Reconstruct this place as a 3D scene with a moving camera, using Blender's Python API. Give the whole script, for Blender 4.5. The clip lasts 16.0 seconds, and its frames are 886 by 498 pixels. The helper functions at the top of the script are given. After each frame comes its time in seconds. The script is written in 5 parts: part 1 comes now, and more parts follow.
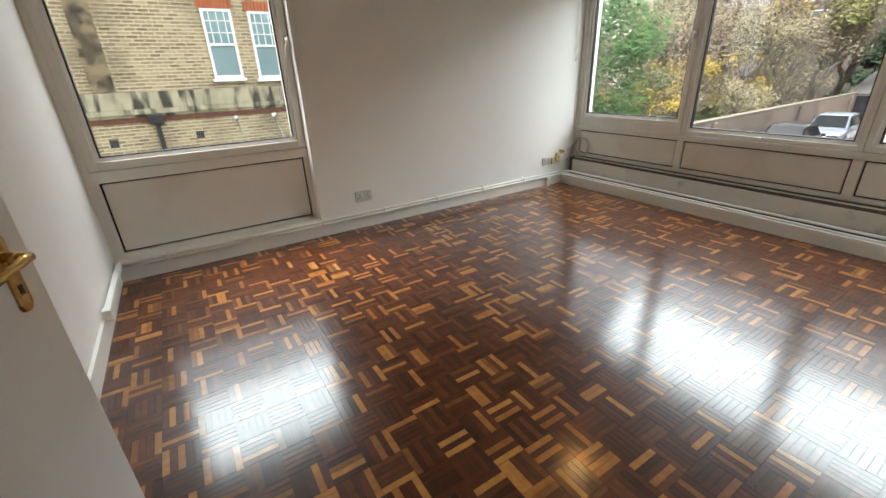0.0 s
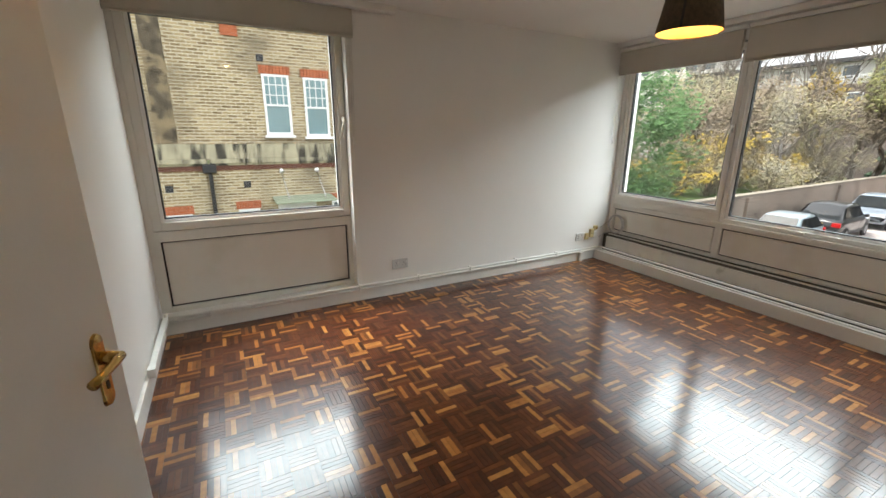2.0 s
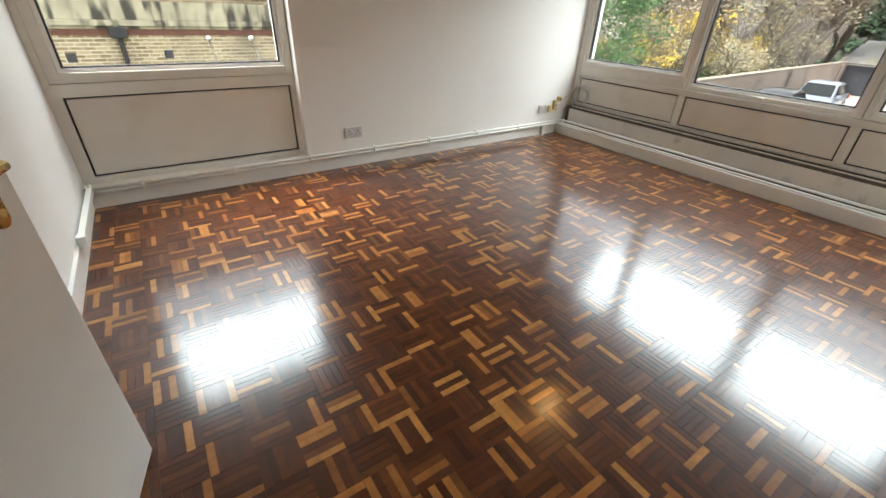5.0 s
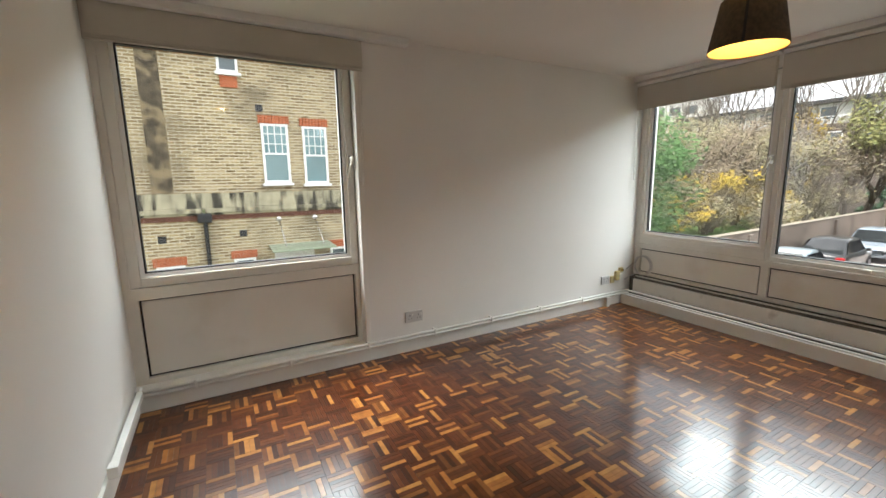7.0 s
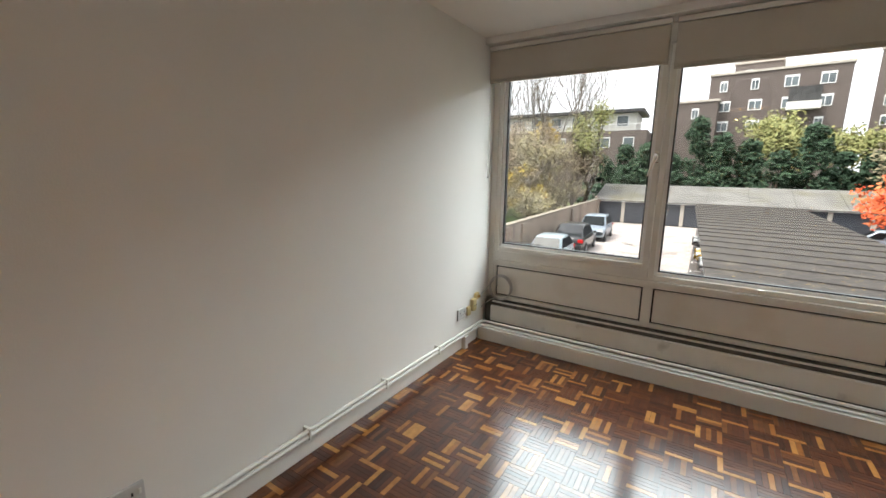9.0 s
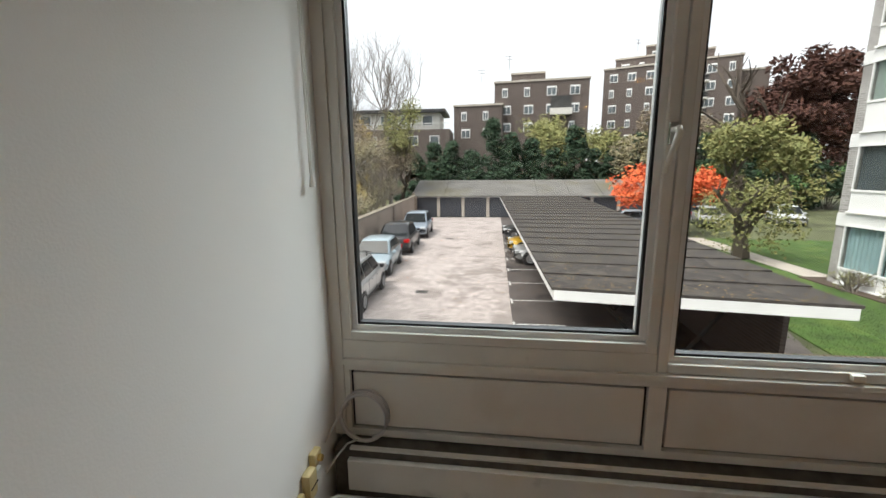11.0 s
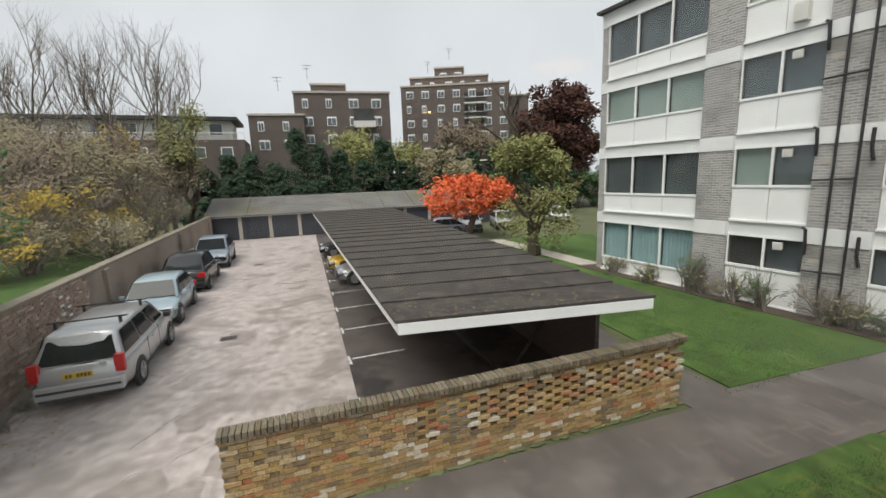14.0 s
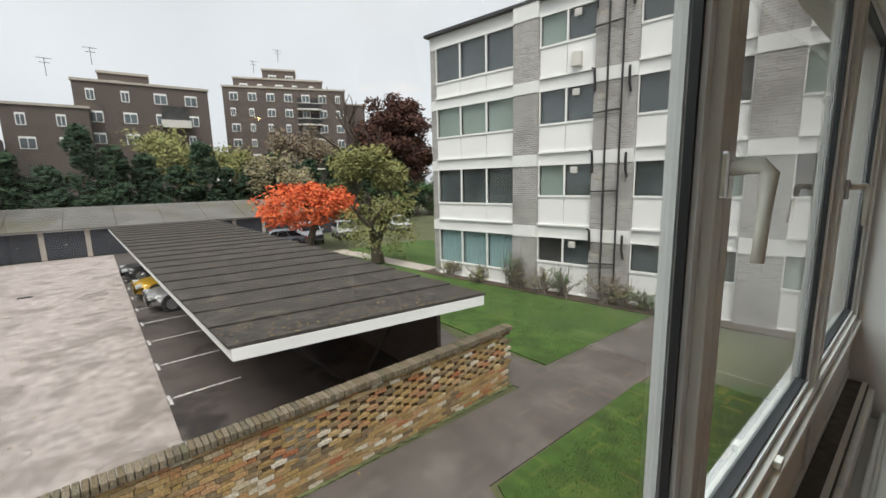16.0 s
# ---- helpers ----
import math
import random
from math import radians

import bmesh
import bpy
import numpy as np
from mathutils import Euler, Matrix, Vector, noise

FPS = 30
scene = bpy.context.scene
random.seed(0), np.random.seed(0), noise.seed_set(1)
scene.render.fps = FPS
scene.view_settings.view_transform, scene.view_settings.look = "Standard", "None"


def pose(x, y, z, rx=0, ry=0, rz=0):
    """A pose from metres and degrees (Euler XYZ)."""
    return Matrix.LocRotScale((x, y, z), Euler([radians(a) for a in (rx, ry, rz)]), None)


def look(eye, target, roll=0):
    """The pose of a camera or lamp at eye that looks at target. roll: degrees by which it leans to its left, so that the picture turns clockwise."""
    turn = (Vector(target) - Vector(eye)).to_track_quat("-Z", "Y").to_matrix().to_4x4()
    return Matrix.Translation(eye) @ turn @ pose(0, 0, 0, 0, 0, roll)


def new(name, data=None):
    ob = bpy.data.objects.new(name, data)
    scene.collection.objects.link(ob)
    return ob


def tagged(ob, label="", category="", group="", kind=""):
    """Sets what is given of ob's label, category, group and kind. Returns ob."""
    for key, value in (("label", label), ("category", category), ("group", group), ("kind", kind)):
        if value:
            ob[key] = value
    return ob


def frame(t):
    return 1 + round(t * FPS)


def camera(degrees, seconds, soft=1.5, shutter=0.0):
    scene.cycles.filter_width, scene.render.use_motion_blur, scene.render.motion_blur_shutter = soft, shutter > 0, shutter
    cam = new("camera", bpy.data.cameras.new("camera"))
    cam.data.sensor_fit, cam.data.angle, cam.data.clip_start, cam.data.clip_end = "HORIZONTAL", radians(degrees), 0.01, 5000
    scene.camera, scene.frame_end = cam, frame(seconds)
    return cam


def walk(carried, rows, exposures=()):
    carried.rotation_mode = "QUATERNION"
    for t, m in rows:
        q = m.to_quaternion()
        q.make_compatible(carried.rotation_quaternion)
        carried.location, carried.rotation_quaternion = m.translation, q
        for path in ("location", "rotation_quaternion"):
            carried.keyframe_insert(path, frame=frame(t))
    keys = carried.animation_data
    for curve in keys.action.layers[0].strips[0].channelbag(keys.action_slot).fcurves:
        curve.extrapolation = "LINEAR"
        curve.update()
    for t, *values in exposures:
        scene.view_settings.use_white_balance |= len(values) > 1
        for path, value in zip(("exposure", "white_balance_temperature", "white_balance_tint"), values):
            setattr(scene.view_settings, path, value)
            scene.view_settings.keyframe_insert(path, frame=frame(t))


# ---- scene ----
cam = camera(94.4, 16.0)
PATH = [
    (0, look((-3.642, -3.271, 1.219), (-2.679, -1.705, 0.431), -2.3)),
    (0.5, look((-3.649, -3.261, 1.229), (-2.721, -1.647, 0.497), -2.8)),
    (1, look((-3.672, -3.252, 1.451), (-2.75, -1.506, 1.128), -0.5)),
    (1.5, look((-3.697, -3.255, 1.495), (-2.769, -1.494, 1.304), 0.4)),
    (2, look((-3.706, -3.225, 1.385), (-2.797, -1.528, 0.841), 0.4)),
    (2.5, look((-3.699, -3.205, 1.2), (-2.864, -1.686, 0.202), -0.4)),
    (3, look((-3.652, -3.258, 1.146), (-2.851, -1.891, -0.075), -1.4)),
    (3.2, look((-3.661, -3.263, 1.135), (-2.824, -1.935, -0.105), -1.4)),
    (5.3, look((-3.712, -3.181, 1.185), (-2.728, -1.709, 0.255), 2.1)),
    (5.5, look((-3.726, -3.176, 1.197), (-2.764, -1.645, 0.342), 2.0)),
    (6, look((-3.777, -3.126, 1.347), (-2.874, -1.438, 0.769), 1.8)),
    (6.5, look((-3.785, -3.035, 1.389), (-2.869, -1.314, 0.942), 1.1)),
    (7, look((-3.683, -2.811, 1.324), (-2.734, -1.082, 0.99), -0.9)),
    (7.5, look((-3.525, -2.514, 1.338), (-2.428, -0.88, 0.985), -1.0)),
    (8, look((-3.33, -2.142, 1.359), (-2.042, -0.657, 0.987), -0.2)),
    (8.5, look((-3.074, -1.829, 1.332), (-1.593, -0.538, 0.958), 0.3)),
    (9, look((-2.807, -1.483, 1.344), (-1.156, -0.42, 0.964), 0.8)),
    (9.2, look((-2.696, -1.333, 1.358), (-0.985, -0.373, 0.973), 1.2)),
    (11.5, look((-0.77, -0.58, 1.337), (1.191, -0.45, 0.965), -1.3)),
    (12, look((-0.358, -0.552, 1.343), (1.611, -0.543, 0.992), -1.6)),
    (12.5, look((-0.01, -0.535, 1.372), (1.96, -0.625, 1.034), -2.2)),
    (13, look((0.02, -0.539, 1.378), (1.973, -0.755, 1.01), -2.4)),
    (13.5, look((0.097, -0.505, 1.385), (2.019, -0.926, 1.025), -2.1)),
    (14, look((0.078, -0.47, 1.426), (1.953, -1.075, 1.078), -2.0)),
    (14.5, look((0.051, -0.436, 1.428), (1.867, -1.204, 1.087), -1.9)),
    (15, look((0.059, -0.448, 1.421), (1.808, -1.349, 1.063), -2.1)),
    (15.5, look((0.045, -0.45, 1.412), (1.71, -1.49, 1.031), -1.9)),
    (16, look((0.0, -0.45, 1.44), (1.52, -1.715, 1.115), -1.3)),
]
walk(cam, PATH, ((0.0, 1.2), (2.0, 1.15), (2.5, 1.3), (3.0, 1.6), (4.6, 1.6), (5.5, 1.4), (6.5, 1.25), (8.0, 1.15), (9.0, 1.1), (11.3, 0.2), (12.5, -0.2), (15.0, -0.3), (16.0, -0.18)))

# ---- world, sun, exposure ----
world = bpy.data.worlds.new("overcast_sky")
scene.world = world
world.use_nodes = True
wn, wl = world.node_tree.nodes, world.node_tree.links
sky = wn.new("ShaderNodeTexSky")
sky.sky_type, sky.sun_disc = "NISHITA", False
sky.sun_elevation, sky.sun_rotation = radians(60), radians(-40)
sky.air_density, sky.dust_density, sky.ozone_density = 1.0, 4.0, 1.0
hs = wn.new("ShaderNodeHueSaturation")
hs.inputs["Saturation"].default_value = 0.12
cloud = wn.new("ShaderNodeTexNoise")
cloud.inputs["Scale"].default_value, cloud.inputs["Detail"].default_value = 2.2, 4.0
cmap = wn.new("ShaderNodeMapRange")
cmap.inputs["From Min"].default_value, cmap.inputs["From Max"].default_value = 0.3, 0.7
cmap.inputs["To Min"].default_value, cmap.inputs["To Max"].default_value = 0.90, 1.08
veil = wn.new("ShaderNodeMixRGB")
veil.inputs[0].default_value = 0.75
veil.inputs[2].default_value = (8.1, 8.35, 8.75, 1)
cm = wn.new("ShaderNodeMixRGB")
cm.blend_type = "MULTIPLY"
cm.inputs[0].default_value = 1.0
SKY = 0.15
wn["Background"].inputs["Strength"].default_value = SKY
wl.new(sky.outputs[0], hs.inputs["Color"])
wl.new(hs.outputs[0], veil.inputs[1])
wl.new(veil.outputs[0], cm.inputs[1])
wl.new(cloud.outputs[0], cmap.inputs["Value"])
wl.new(cmap.outputs[0], cm.inputs[2])
wl.new(cm.outputs[0], wn["Background"].inputs["Color"])

sun = new("sun", bpy.data.lights.new("sun", "SUN"))
sun.data.energy, sun.data.angle, sun.data.color = 4.2, radians(35), (1.0, 0.95, 0.88)
sun.matrix_world = look((3, 13, 30), (14, 0, 0))

def skylight(name, eye, target, w, h, watts):
    """The sky's light at the head of a window."""
    la = bpy.data.lights.new(name, "AREA")
    la.shape, la.size, la.size_y, la.energy, la.color = "RECTANGLE", w, h, watts, (0.86, 0.97, 1.0)
    ob = new(name, la)
    ob.matrix_world = look(eye, target)


skylight("sky_at_long_window", (1.99, -1.83, 4.50), (-0.36, -1.83, 2.35), 5.4, 4.0, 440.0)
skylight("sky_at_side_window", (-3.5, 1.57, 3.80), (-3.4, -0.68, 1.65), 2.8, 2.4, 150.0)

GROUND = -3.2
CEIL = 2.28


# ---- materials ----
def mat(name, color, rough=0.6, metal=0.0, vary=0.12, scale=6.0, bump=0.1, bscale=60.0, coat=0.0, stain=None, stain_at=(0.55, 0.75), sscale=1.5, drip=1.0):
    """A surface with coarse stains, fine grain and relief."""
    m = bpy.data.materials.new(name)
    m.use_nodes = True
    n, l = m.node_tree.nodes, m.node_tree.links
    b = n["Principled BSDF"]
    b.inputs["Roughness"].default_value, b.inputs["Metallic"].default_value = rough, metal
    b.inputs["Coat Weight"].default_value = coat
    tc = n.new("ShaderNodeTexCoord")
    big = n.new("ShaderNodeTexNoise")
    big.inputs["Scale"].default_value, big.inputs["Detail"].default_value = scale, 5.0
    l.new(tc.outputs["Object"], big.inputs["Vector"])
    hsv = n.new("ShaderNodeHueSaturation")
    hsv.inputs["Color"].default_value = (*color, 1)
    mr = n.new("ShaderNodeMapRange")
    mr.inputs["From Min"].default_value, mr.inputs["From Max"].default_value = 0.3, 0.7
    mr.inputs["To Min"].default_value, mr.inputs["To Max"].default_value = 1 - vary, 1 + vary
    l.new(big.outputs[0], mr.inputs["Value"])
    l.new(mr.outputs[0], hsv.inputs["Value"])
    out = hsv.outputs[0]
    if stain:
        st = n.new("ShaderNodeTexNoise")
        st.inputs["Scale"].default_value, st.inputs["Detail"].default_value = sscale, 8.0
        run = n.new("ShaderNodeMapping")
        run.inputs["Scale"].default_value = (1.0, 1.0, drip)
        l.new(tc.outputs["Object"], run.inputs["Vector"])
        l.new(run.outputs[0], st.inputs["Vector"])
        sm = n.new("ShaderNodeMapRange")
        sm.inputs["From Min"].default_value, sm.inputs["From Max"].default_value = stain_at
        l.new(st.outputs[0], sm.inputs["Value"])
        mx = n.new("ShaderNodeMixRGB")
        l.new(sm.outputs[0], mx.inputs[0])
        l.new(out, mx.inputs[1])
        mx.inputs[2].default_value = (*stain, 1)
        out = mx.outputs[0]
    l.new(out, b.inputs["Base Color"])
    if bump:
        fine = n.new("ShaderNodeTexNoise")
        fine.inputs["Scale"].default_value, fine.inputs["Detail"].default_value = bscale, 3.0
        l.new(tc.outputs["Object"], fine.inputs["Vector"])
        bp = n.new("ShaderNodeBump")
        bp.inputs["Strength"].default_value, bp.inputs["Distance"].default_value = bump, 0.01
        l.new(fine.outputs[0], bp.inputs["Height"])
        l.new(bp.outputs[0], b.inputs["Normal"])
    return m


def piece_mat(name, colors, island, rough=0.8, bump=0.3, bscale=50.0, coat=0.0, grain=None, value=0.25):
    """A surface whose pieces each take a colour of their own."""
    m = bpy.data.materials.new(name)
    m.use_nodes = True
    n, l = m.node_tree.nodes, m.node_tree.links
    b = n["Principled BSDF"]
    b.inputs["Roughness"].default_value, b.inputs["Coat Weight"].default_value = rough, coat
    b.inputs["Coat Roughness"].default_value, b.inputs["Coat IOR"].default_value = 0.15, 1.52
    b.inputs["Specular IOR Level"].default_value = 0.15 if coat else 0.5
    src = n.new("ShaderNodeNewGeometry").outputs["Random Per Island"] if island else n.new("ShaderNodeObjectInfo").outputs["Random"]
    ramp = n.new("ShaderNodeValToRGB")
    ramp.color_ramp.interpolation = "LINEAR"
    els = ramp.color_ramp.elements
    while len(els) < len(colors):
        els.new(0.5)
    for i, (e, c) in enumerate(zip(els, colors)):
        e.position, e.color = i / (len(colors) - 1), (*c, 1)
    l.new(src, ramp.inputs[0])
    tc = n.new("ShaderNodeTexCoord")
    geo = n.new("ShaderNodeNewGeometry")
    no = n.new("ShaderNodeTexNoise")
    no.inputs["Scale"].default_value, no.inputs["Detail"].default_value = bscale, 4.0
    mp = n.new("ShaderNodeMapping")
    mp.inputs["Scale"].default_value = grain or (1, 1, 1)
    l.new(geo.outputs["Position"], mp.inputs["Vector"])
    l.new(mp.outputs[0], no.inputs["Vector"])
    mr = n.new("ShaderNodeMapRange")
    mr.inputs["From Min"].default_value, mr.inputs["From Max"].default_value = 0.3, 0.7
    mr.inputs["To Min"].default_value, mr.inputs["To Max"].default_value = 1 - value, 1 + value
    l.new(no.outputs[0], mr.inputs["Value"])
    hsv = n.new("ShaderNodeHueSaturation")
    l.new(ramp.outputs[0], hsv.inputs["Color"])
    l.new(mr.outputs[0], hsv.inputs["Value"])
    l.new(hsv.outputs[0], b.inputs["Base Color"])
    bp = n.new("ShaderNodeBump")
    bp.inputs["Strength"].default_value, bp.inputs["Distance"].default_value = bump, 0.01
    l.new(no.outputs[0], bp.inputs["Height"])
    l.new(bp.outputs[0], b.inputs["Normal"])
    return m


def brick_mat(name, c1, c2, mortar, bw=0.225, bh=0.075, dirt=(0.06, 0.05, 0.04), dirt_at=(0.5, 0.75), msize=0.012):
    """Coursed brickwork for walls that stay far off; bricks run along the wall."""
    m = bpy.data.materials.new(name)
    m.use_nodes = True
    n, l = m.node_tree.nodes, m.node_tree.links
    b = n["Principled BSDF"]
    b.inputs["Roughness"].default_value = 0.9
    tc = n.new("ShaderNodeTexCoord")
    sp = n.new("ShaderNodeSeparateXYZ")
    l.new(tc.outputs["Object"], sp.inputs[0])
    ad = n.new("ShaderNodeMath")
    l.new(sp.outputs["X"], ad.inputs[0])
    l.new(sp.outputs["Y"], ad.inputs[1])
    cb = n.new("ShaderNodeCombineXYZ")
    l.new(ad.outputs[0], cb.inputs["X"])
    l.new(sp.outputs["Z"], cb.inputs["Y"])
    br = n.new("ShaderNodeTexBrick")
    br.inputs["Scale"].default_value = 1.0
    br.inputs["Brick Width"].default_value, br.inputs["Row Height"].default_value = bw, bh
    br.inputs["Mortar Size"].default_value = msize
    br.inputs["Color1"].default_value, br.inputs["Color2"].default_value, br.inputs["Mortar"].default_value = (*c1, 1), (*c2, 1), (*mortar, 1)
    l.new(cb.outputs[0], br.inputs["Vector"])
    no = n.new("ShaderNodeTexNoise")
    no.inputs["Scale"].default_value, no.inputs["Detail"].default_value = 0.7, 8.0
    l.new(tc.outputs["Object"], no.inputs["Vector"])
    mr = n.new("ShaderNodeMapRange")
    mr.inputs["From Min"].default_value, mr.inputs["From Max"].default_value = dirt_at
    mr.inputs["To Max"].default_value = 0.75
    l.new(no.outputs[0], mr.inputs["Value"])
    mx = n.new("ShaderNodeMixRGB")
    l.new(mr.outputs[0], mx.inputs[0])
    l.new(br.outputs["Color"], mx.inputs[1])
    mx.inputs[2].default_value = (*dirt, 1)
    l.new(mx.outputs[0], b.inputs["Base Color"])
    bp = n.new("ShaderNodeBump")
    bp.invert = True
    bp.inputs["Strength"].default_value, bp.inputs["Distance"].default_value = 0.6, 0.01
    l.new(br.outputs["Fac"], bp.inputs["Height"])
    l.new(bp.outputs[0], b.inputs["Normal"])
    return m


def glass_mat(name, tint, rough=0.0):
    m = bpy.data.materials.new(name)
    m.use_nodes = True
    n, l = m.node_tree.nodes, m.node_tree.links
    n.remove(n["Principled BSDF"])
    tr = n.new("ShaderNodeBsdfTransparent")
    tr.inputs[0].default_value = (*tint, 1)
    gl = n.new("ShaderNodeBsdfGlossy")
    gl.inputs["Roughness"].default_value = rough
    lw = n.new("ShaderNodeLayerWeight")
    pw = n.new("ShaderNodeMath")
    pw.operation = "POWER"
    pw.inputs[1].default_value = 5.0
    l.new(lw.outputs["Facing"], pw.inputs[0])
    fr = n.new("ShaderNodeMapRange")
    fr.inputs["To Min"].default_value, fr.inputs["To Max"].default_value = 0.035, 0.9
    l.new(pw.outputs[0], fr.inputs["Value"])
    mx = n.new("ShaderNodeMixShader")
    l.new(fr.outputs[0], mx.inputs[0])
    l.new(tr.outputs[0], mx.inputs[1])
    l.new(gl.outputs[0], mx.inputs[2])
    l.new(mx.outputs[0], n["Material Output"].inputs[0])
    return m


def glow_mat(name, color, strength):
    m = bpy.data.materials.new(name)
    m.use_nodes = True
    b = m.node_tree.nodes["Principled BSDF"]
    b.inputs["Base Color"].default_value = (*color, 1)
    b.inputs["Emission Color"].default_value = (*color, 1)
    b.inputs["Emission Strength"].default_value = strength
    return m


WALLP = mat("wall_paint", (0.80, 0.775, 0.74), 0.75, vary=0.03, scale=1.2, bump=0.06, bscale=180)
CEILP = mat("ceiling_paint", (0.80, 0.775, 0.74), 0.85, vary=0.03, scale=1.0, bump=0.05, bscale=120)
GLOSSP = mat("gloss_paint", (0.80, 0.78, 0.73), 0.35, vary=0.04, scale=4, bump=0.04, bscale=90)
FRAMEP = mat("frame_paint", (0.76, 0.74, 0.68), 0.4, vary=0.05, scale=5, bump=0.05, bscale=90, stain=(0.45, 0.42, 0.35), stain_at=(0.66, 0.85), sscale=6)
BEAD = mat("white_bead", (0.85, 0.85, 0.83), 0.35, vary=0.02, bump=0.03)
PANELP = mat("panel_paint", (0.74, 0.71, 0.65), 0.5, vary=0.04, scale=2.5, bump=0.05, stain=(0.62, 0.56, 0.46), stain_at=(0.6, 0.85), sscale=2)
# rubber gasket black, also the painted shade in the panel gaps
GASKET = mat("black_gasket_and_gap", (0.02, 0.02, 0.022), 0.5, vary=0.1, bump=0.05)
LEDGE = mat("ledge_paint", (0.72, 0.70, 0.65), 0.45, vary=0.05, scale=5, bump=0.06, stain=(0.3, 0.27, 0.22), stain_at=(0.6, 0.85), sscale=7)
DARKBROWN = mat("mottled_dark_brown", (0.10, 0.09, 0.075), 0.8, vary=0.3, scale=20, bump=0.2)
BLIND = mat("cream_blind_cloth", (0.55, 0.51, 0.44), 0.9, vary=0.05, scale=3, bump=0.25, bscale=400)
BLINDIN = mat("cord", (0.75, 0.73, 0.68), 0.7, bump=0.1)
BRASS = mat("brass", (0.62, 0.42, 0.14), 0.22, 1.0, vary=0.15, scale=20, bump=0.05)
PLASTIC = mat("white_plastic", (0.78, 0.77, 0.73), 0.35, vary=0.03, bump=0.02)
GREYPL = mat("grey_plastic", (0.55, 0.54, 0.53), 0.4, vary=0.05, bump=0.02)
YELPL = mat("yellowed_plastic", (0.62, 0.50, 0.25), 0.45, vary=0.1, bump=0.03)
HANDLE = mat("handle_enamel", (0.78, 0.75, 0.66), 0.3, vary=0.08, scale=15, bump=0.03)
SHADE = mat("lampshade_cloth", (0.075, 0.055, 0.035), 0.85, vary=0.3, scale=50, bump=0.4, bscale=300)
SHADEIN = mat("lampshade_lining", (0.85, 0.62, 0.30), 0.6, vary=0.05, bump=0.05)
BULB = glow_mat("bulb_glow", (1.0, 0.62, 0.24), 30.0)
PANE = glass_mat("window_glass", (0.94, 0.95, 0.945))
FARPANE = mat("dark_window_glass", (0.10, 0.12, 0.13), 0.06, vary=0.35, scale=0.6, bump=0.0)
SASHPANE = mat("bluish_window_glass", (0.20, 0.30, 0.32), 0.05, vary=0.25, scale=0.8, bump=0.0)
WOODS = [(0.0361, 0.0084, 0.0027), (0.0557, 0.0134, 0.004), (0.0852, 0.0213, 0.0054), (0.0459, 0.0106, 0.0036), (0.1016, 0.028, 0.0072), (0.0655, 0.0157, 0.0045), (0.1245, 0.037, 0.009), (0.0524, 0.0123, 0.004), (0.3182, 0.1207, 0.0272), (0.4243, 0.1916, 0.0476)]
PARQUET = piece_mat("parquet_wood_joined", WOODS, True, 0.30, 0.05, 26, 1.0, (1, 1, 1), 0.22)
PARQUET_P = piece_mat("parquet_wood", WOODS, False, 0.30, 0.05, 26, 1.0, (1, 1, 1), 0.22)
SUBFLOOR = mat("dark_joint", (0.018, 0.009, 0.006), 0.5, bump=0.1)
YBRICKS = [(0.24, 0.155, 0.065), (0.40, 0.27, 0.11), (0.33, 0.22, 0.115), (0.19, 0.135, 0.08), (0.45, 0.32, 0.15), (0.34, 0.13, 0.06), (0.50, 0.38, 0.21), (0.16, 0.12, 0.075), (0.36, 0.24, 0.09), (0.66, 0.62, 0.54)]
SCREENB = piece_mat("yellow_stock_brick", YBRICKS, False, 0.92, 0.7, 35, value=0.35)
SCREENBJ = piece_mat("yellow_stock_brick_joined", YBRICKS, True, 0.92, 0.7, 35, value=0.35)
COPING = piece_mat("mossy_coping_brick", [(0.10, 0.085, 0.06), (0.16, 0.13, 0.09), (0.13, 0.10, 0.06), (0.20, 0.165, 0.12), (0.09, 0.085, 0.05)], False, 0.95, 0.9, 40, value=0.5)
OLDB = piece_mat("old_red_brick", [(0.227, 0.155, 0.114), (0.342, 0.235, 0.179), (0.277, 0.203, 0.155), (0.423, 0.308, 0.244), (0.195, 0.146, 0.122), (0.358, 0.26, 0.203), (0.52, 0.423, 0.358)], True, 0.95, 0.8, 30, value=0.45)
OLDBFAR = brick_mat("old_red_brick_far", (0.16, 0.11, 0.085), (0.31, 0.22, 0.165), (0.40, 0.34, 0.285), msize=0.016)
MORTAR = mat("mortar", (0.22, 0.19, 0.15), 0.95, vary=0.25, scale=6, bump=0.5, bscale=80)
STOCK = brick_mat("london_stock_brick", (0.21, 0.145, 0.07), (0.44, 0.34, 0.19), (0.56, 0.50, 0.38), bw=0.265, bh=0.088, dirt=(0.13, 0.105, 0.07), dirt_at=(0.50, 0.75), msize=0.014)
GREYB = brick_mat("grey_brick", (0.21, 0.20, 0.19), (0.37, 0.355, 0.34), (0.52, 0.51, 0.49), dirt=(0.17, 0.16, 0.15), bh=0.085)
BROWNB = brick_mat("dark_brown_brick", (0.095, 0.072, 0.064), (0.125, 0.096, 0.085), (0.14, 0.12, 0.11), dirt=(0.085, 0.068, 0.06))
REDARCH = mat("red_rubbed_brick", (0.42, 0.13, 0.06), 0.9, vary=0.25, scale=14, bump=0.4)
STONE = mat("stained_render_band", (0.40, 0.36, 0.25), 0.9, vary=0.2, scale=3, bump=0.4, stain=(0.06, 0.054, 0.042), stain_at=(0.46, 0.58), sscale=3.2, drip=0.2)
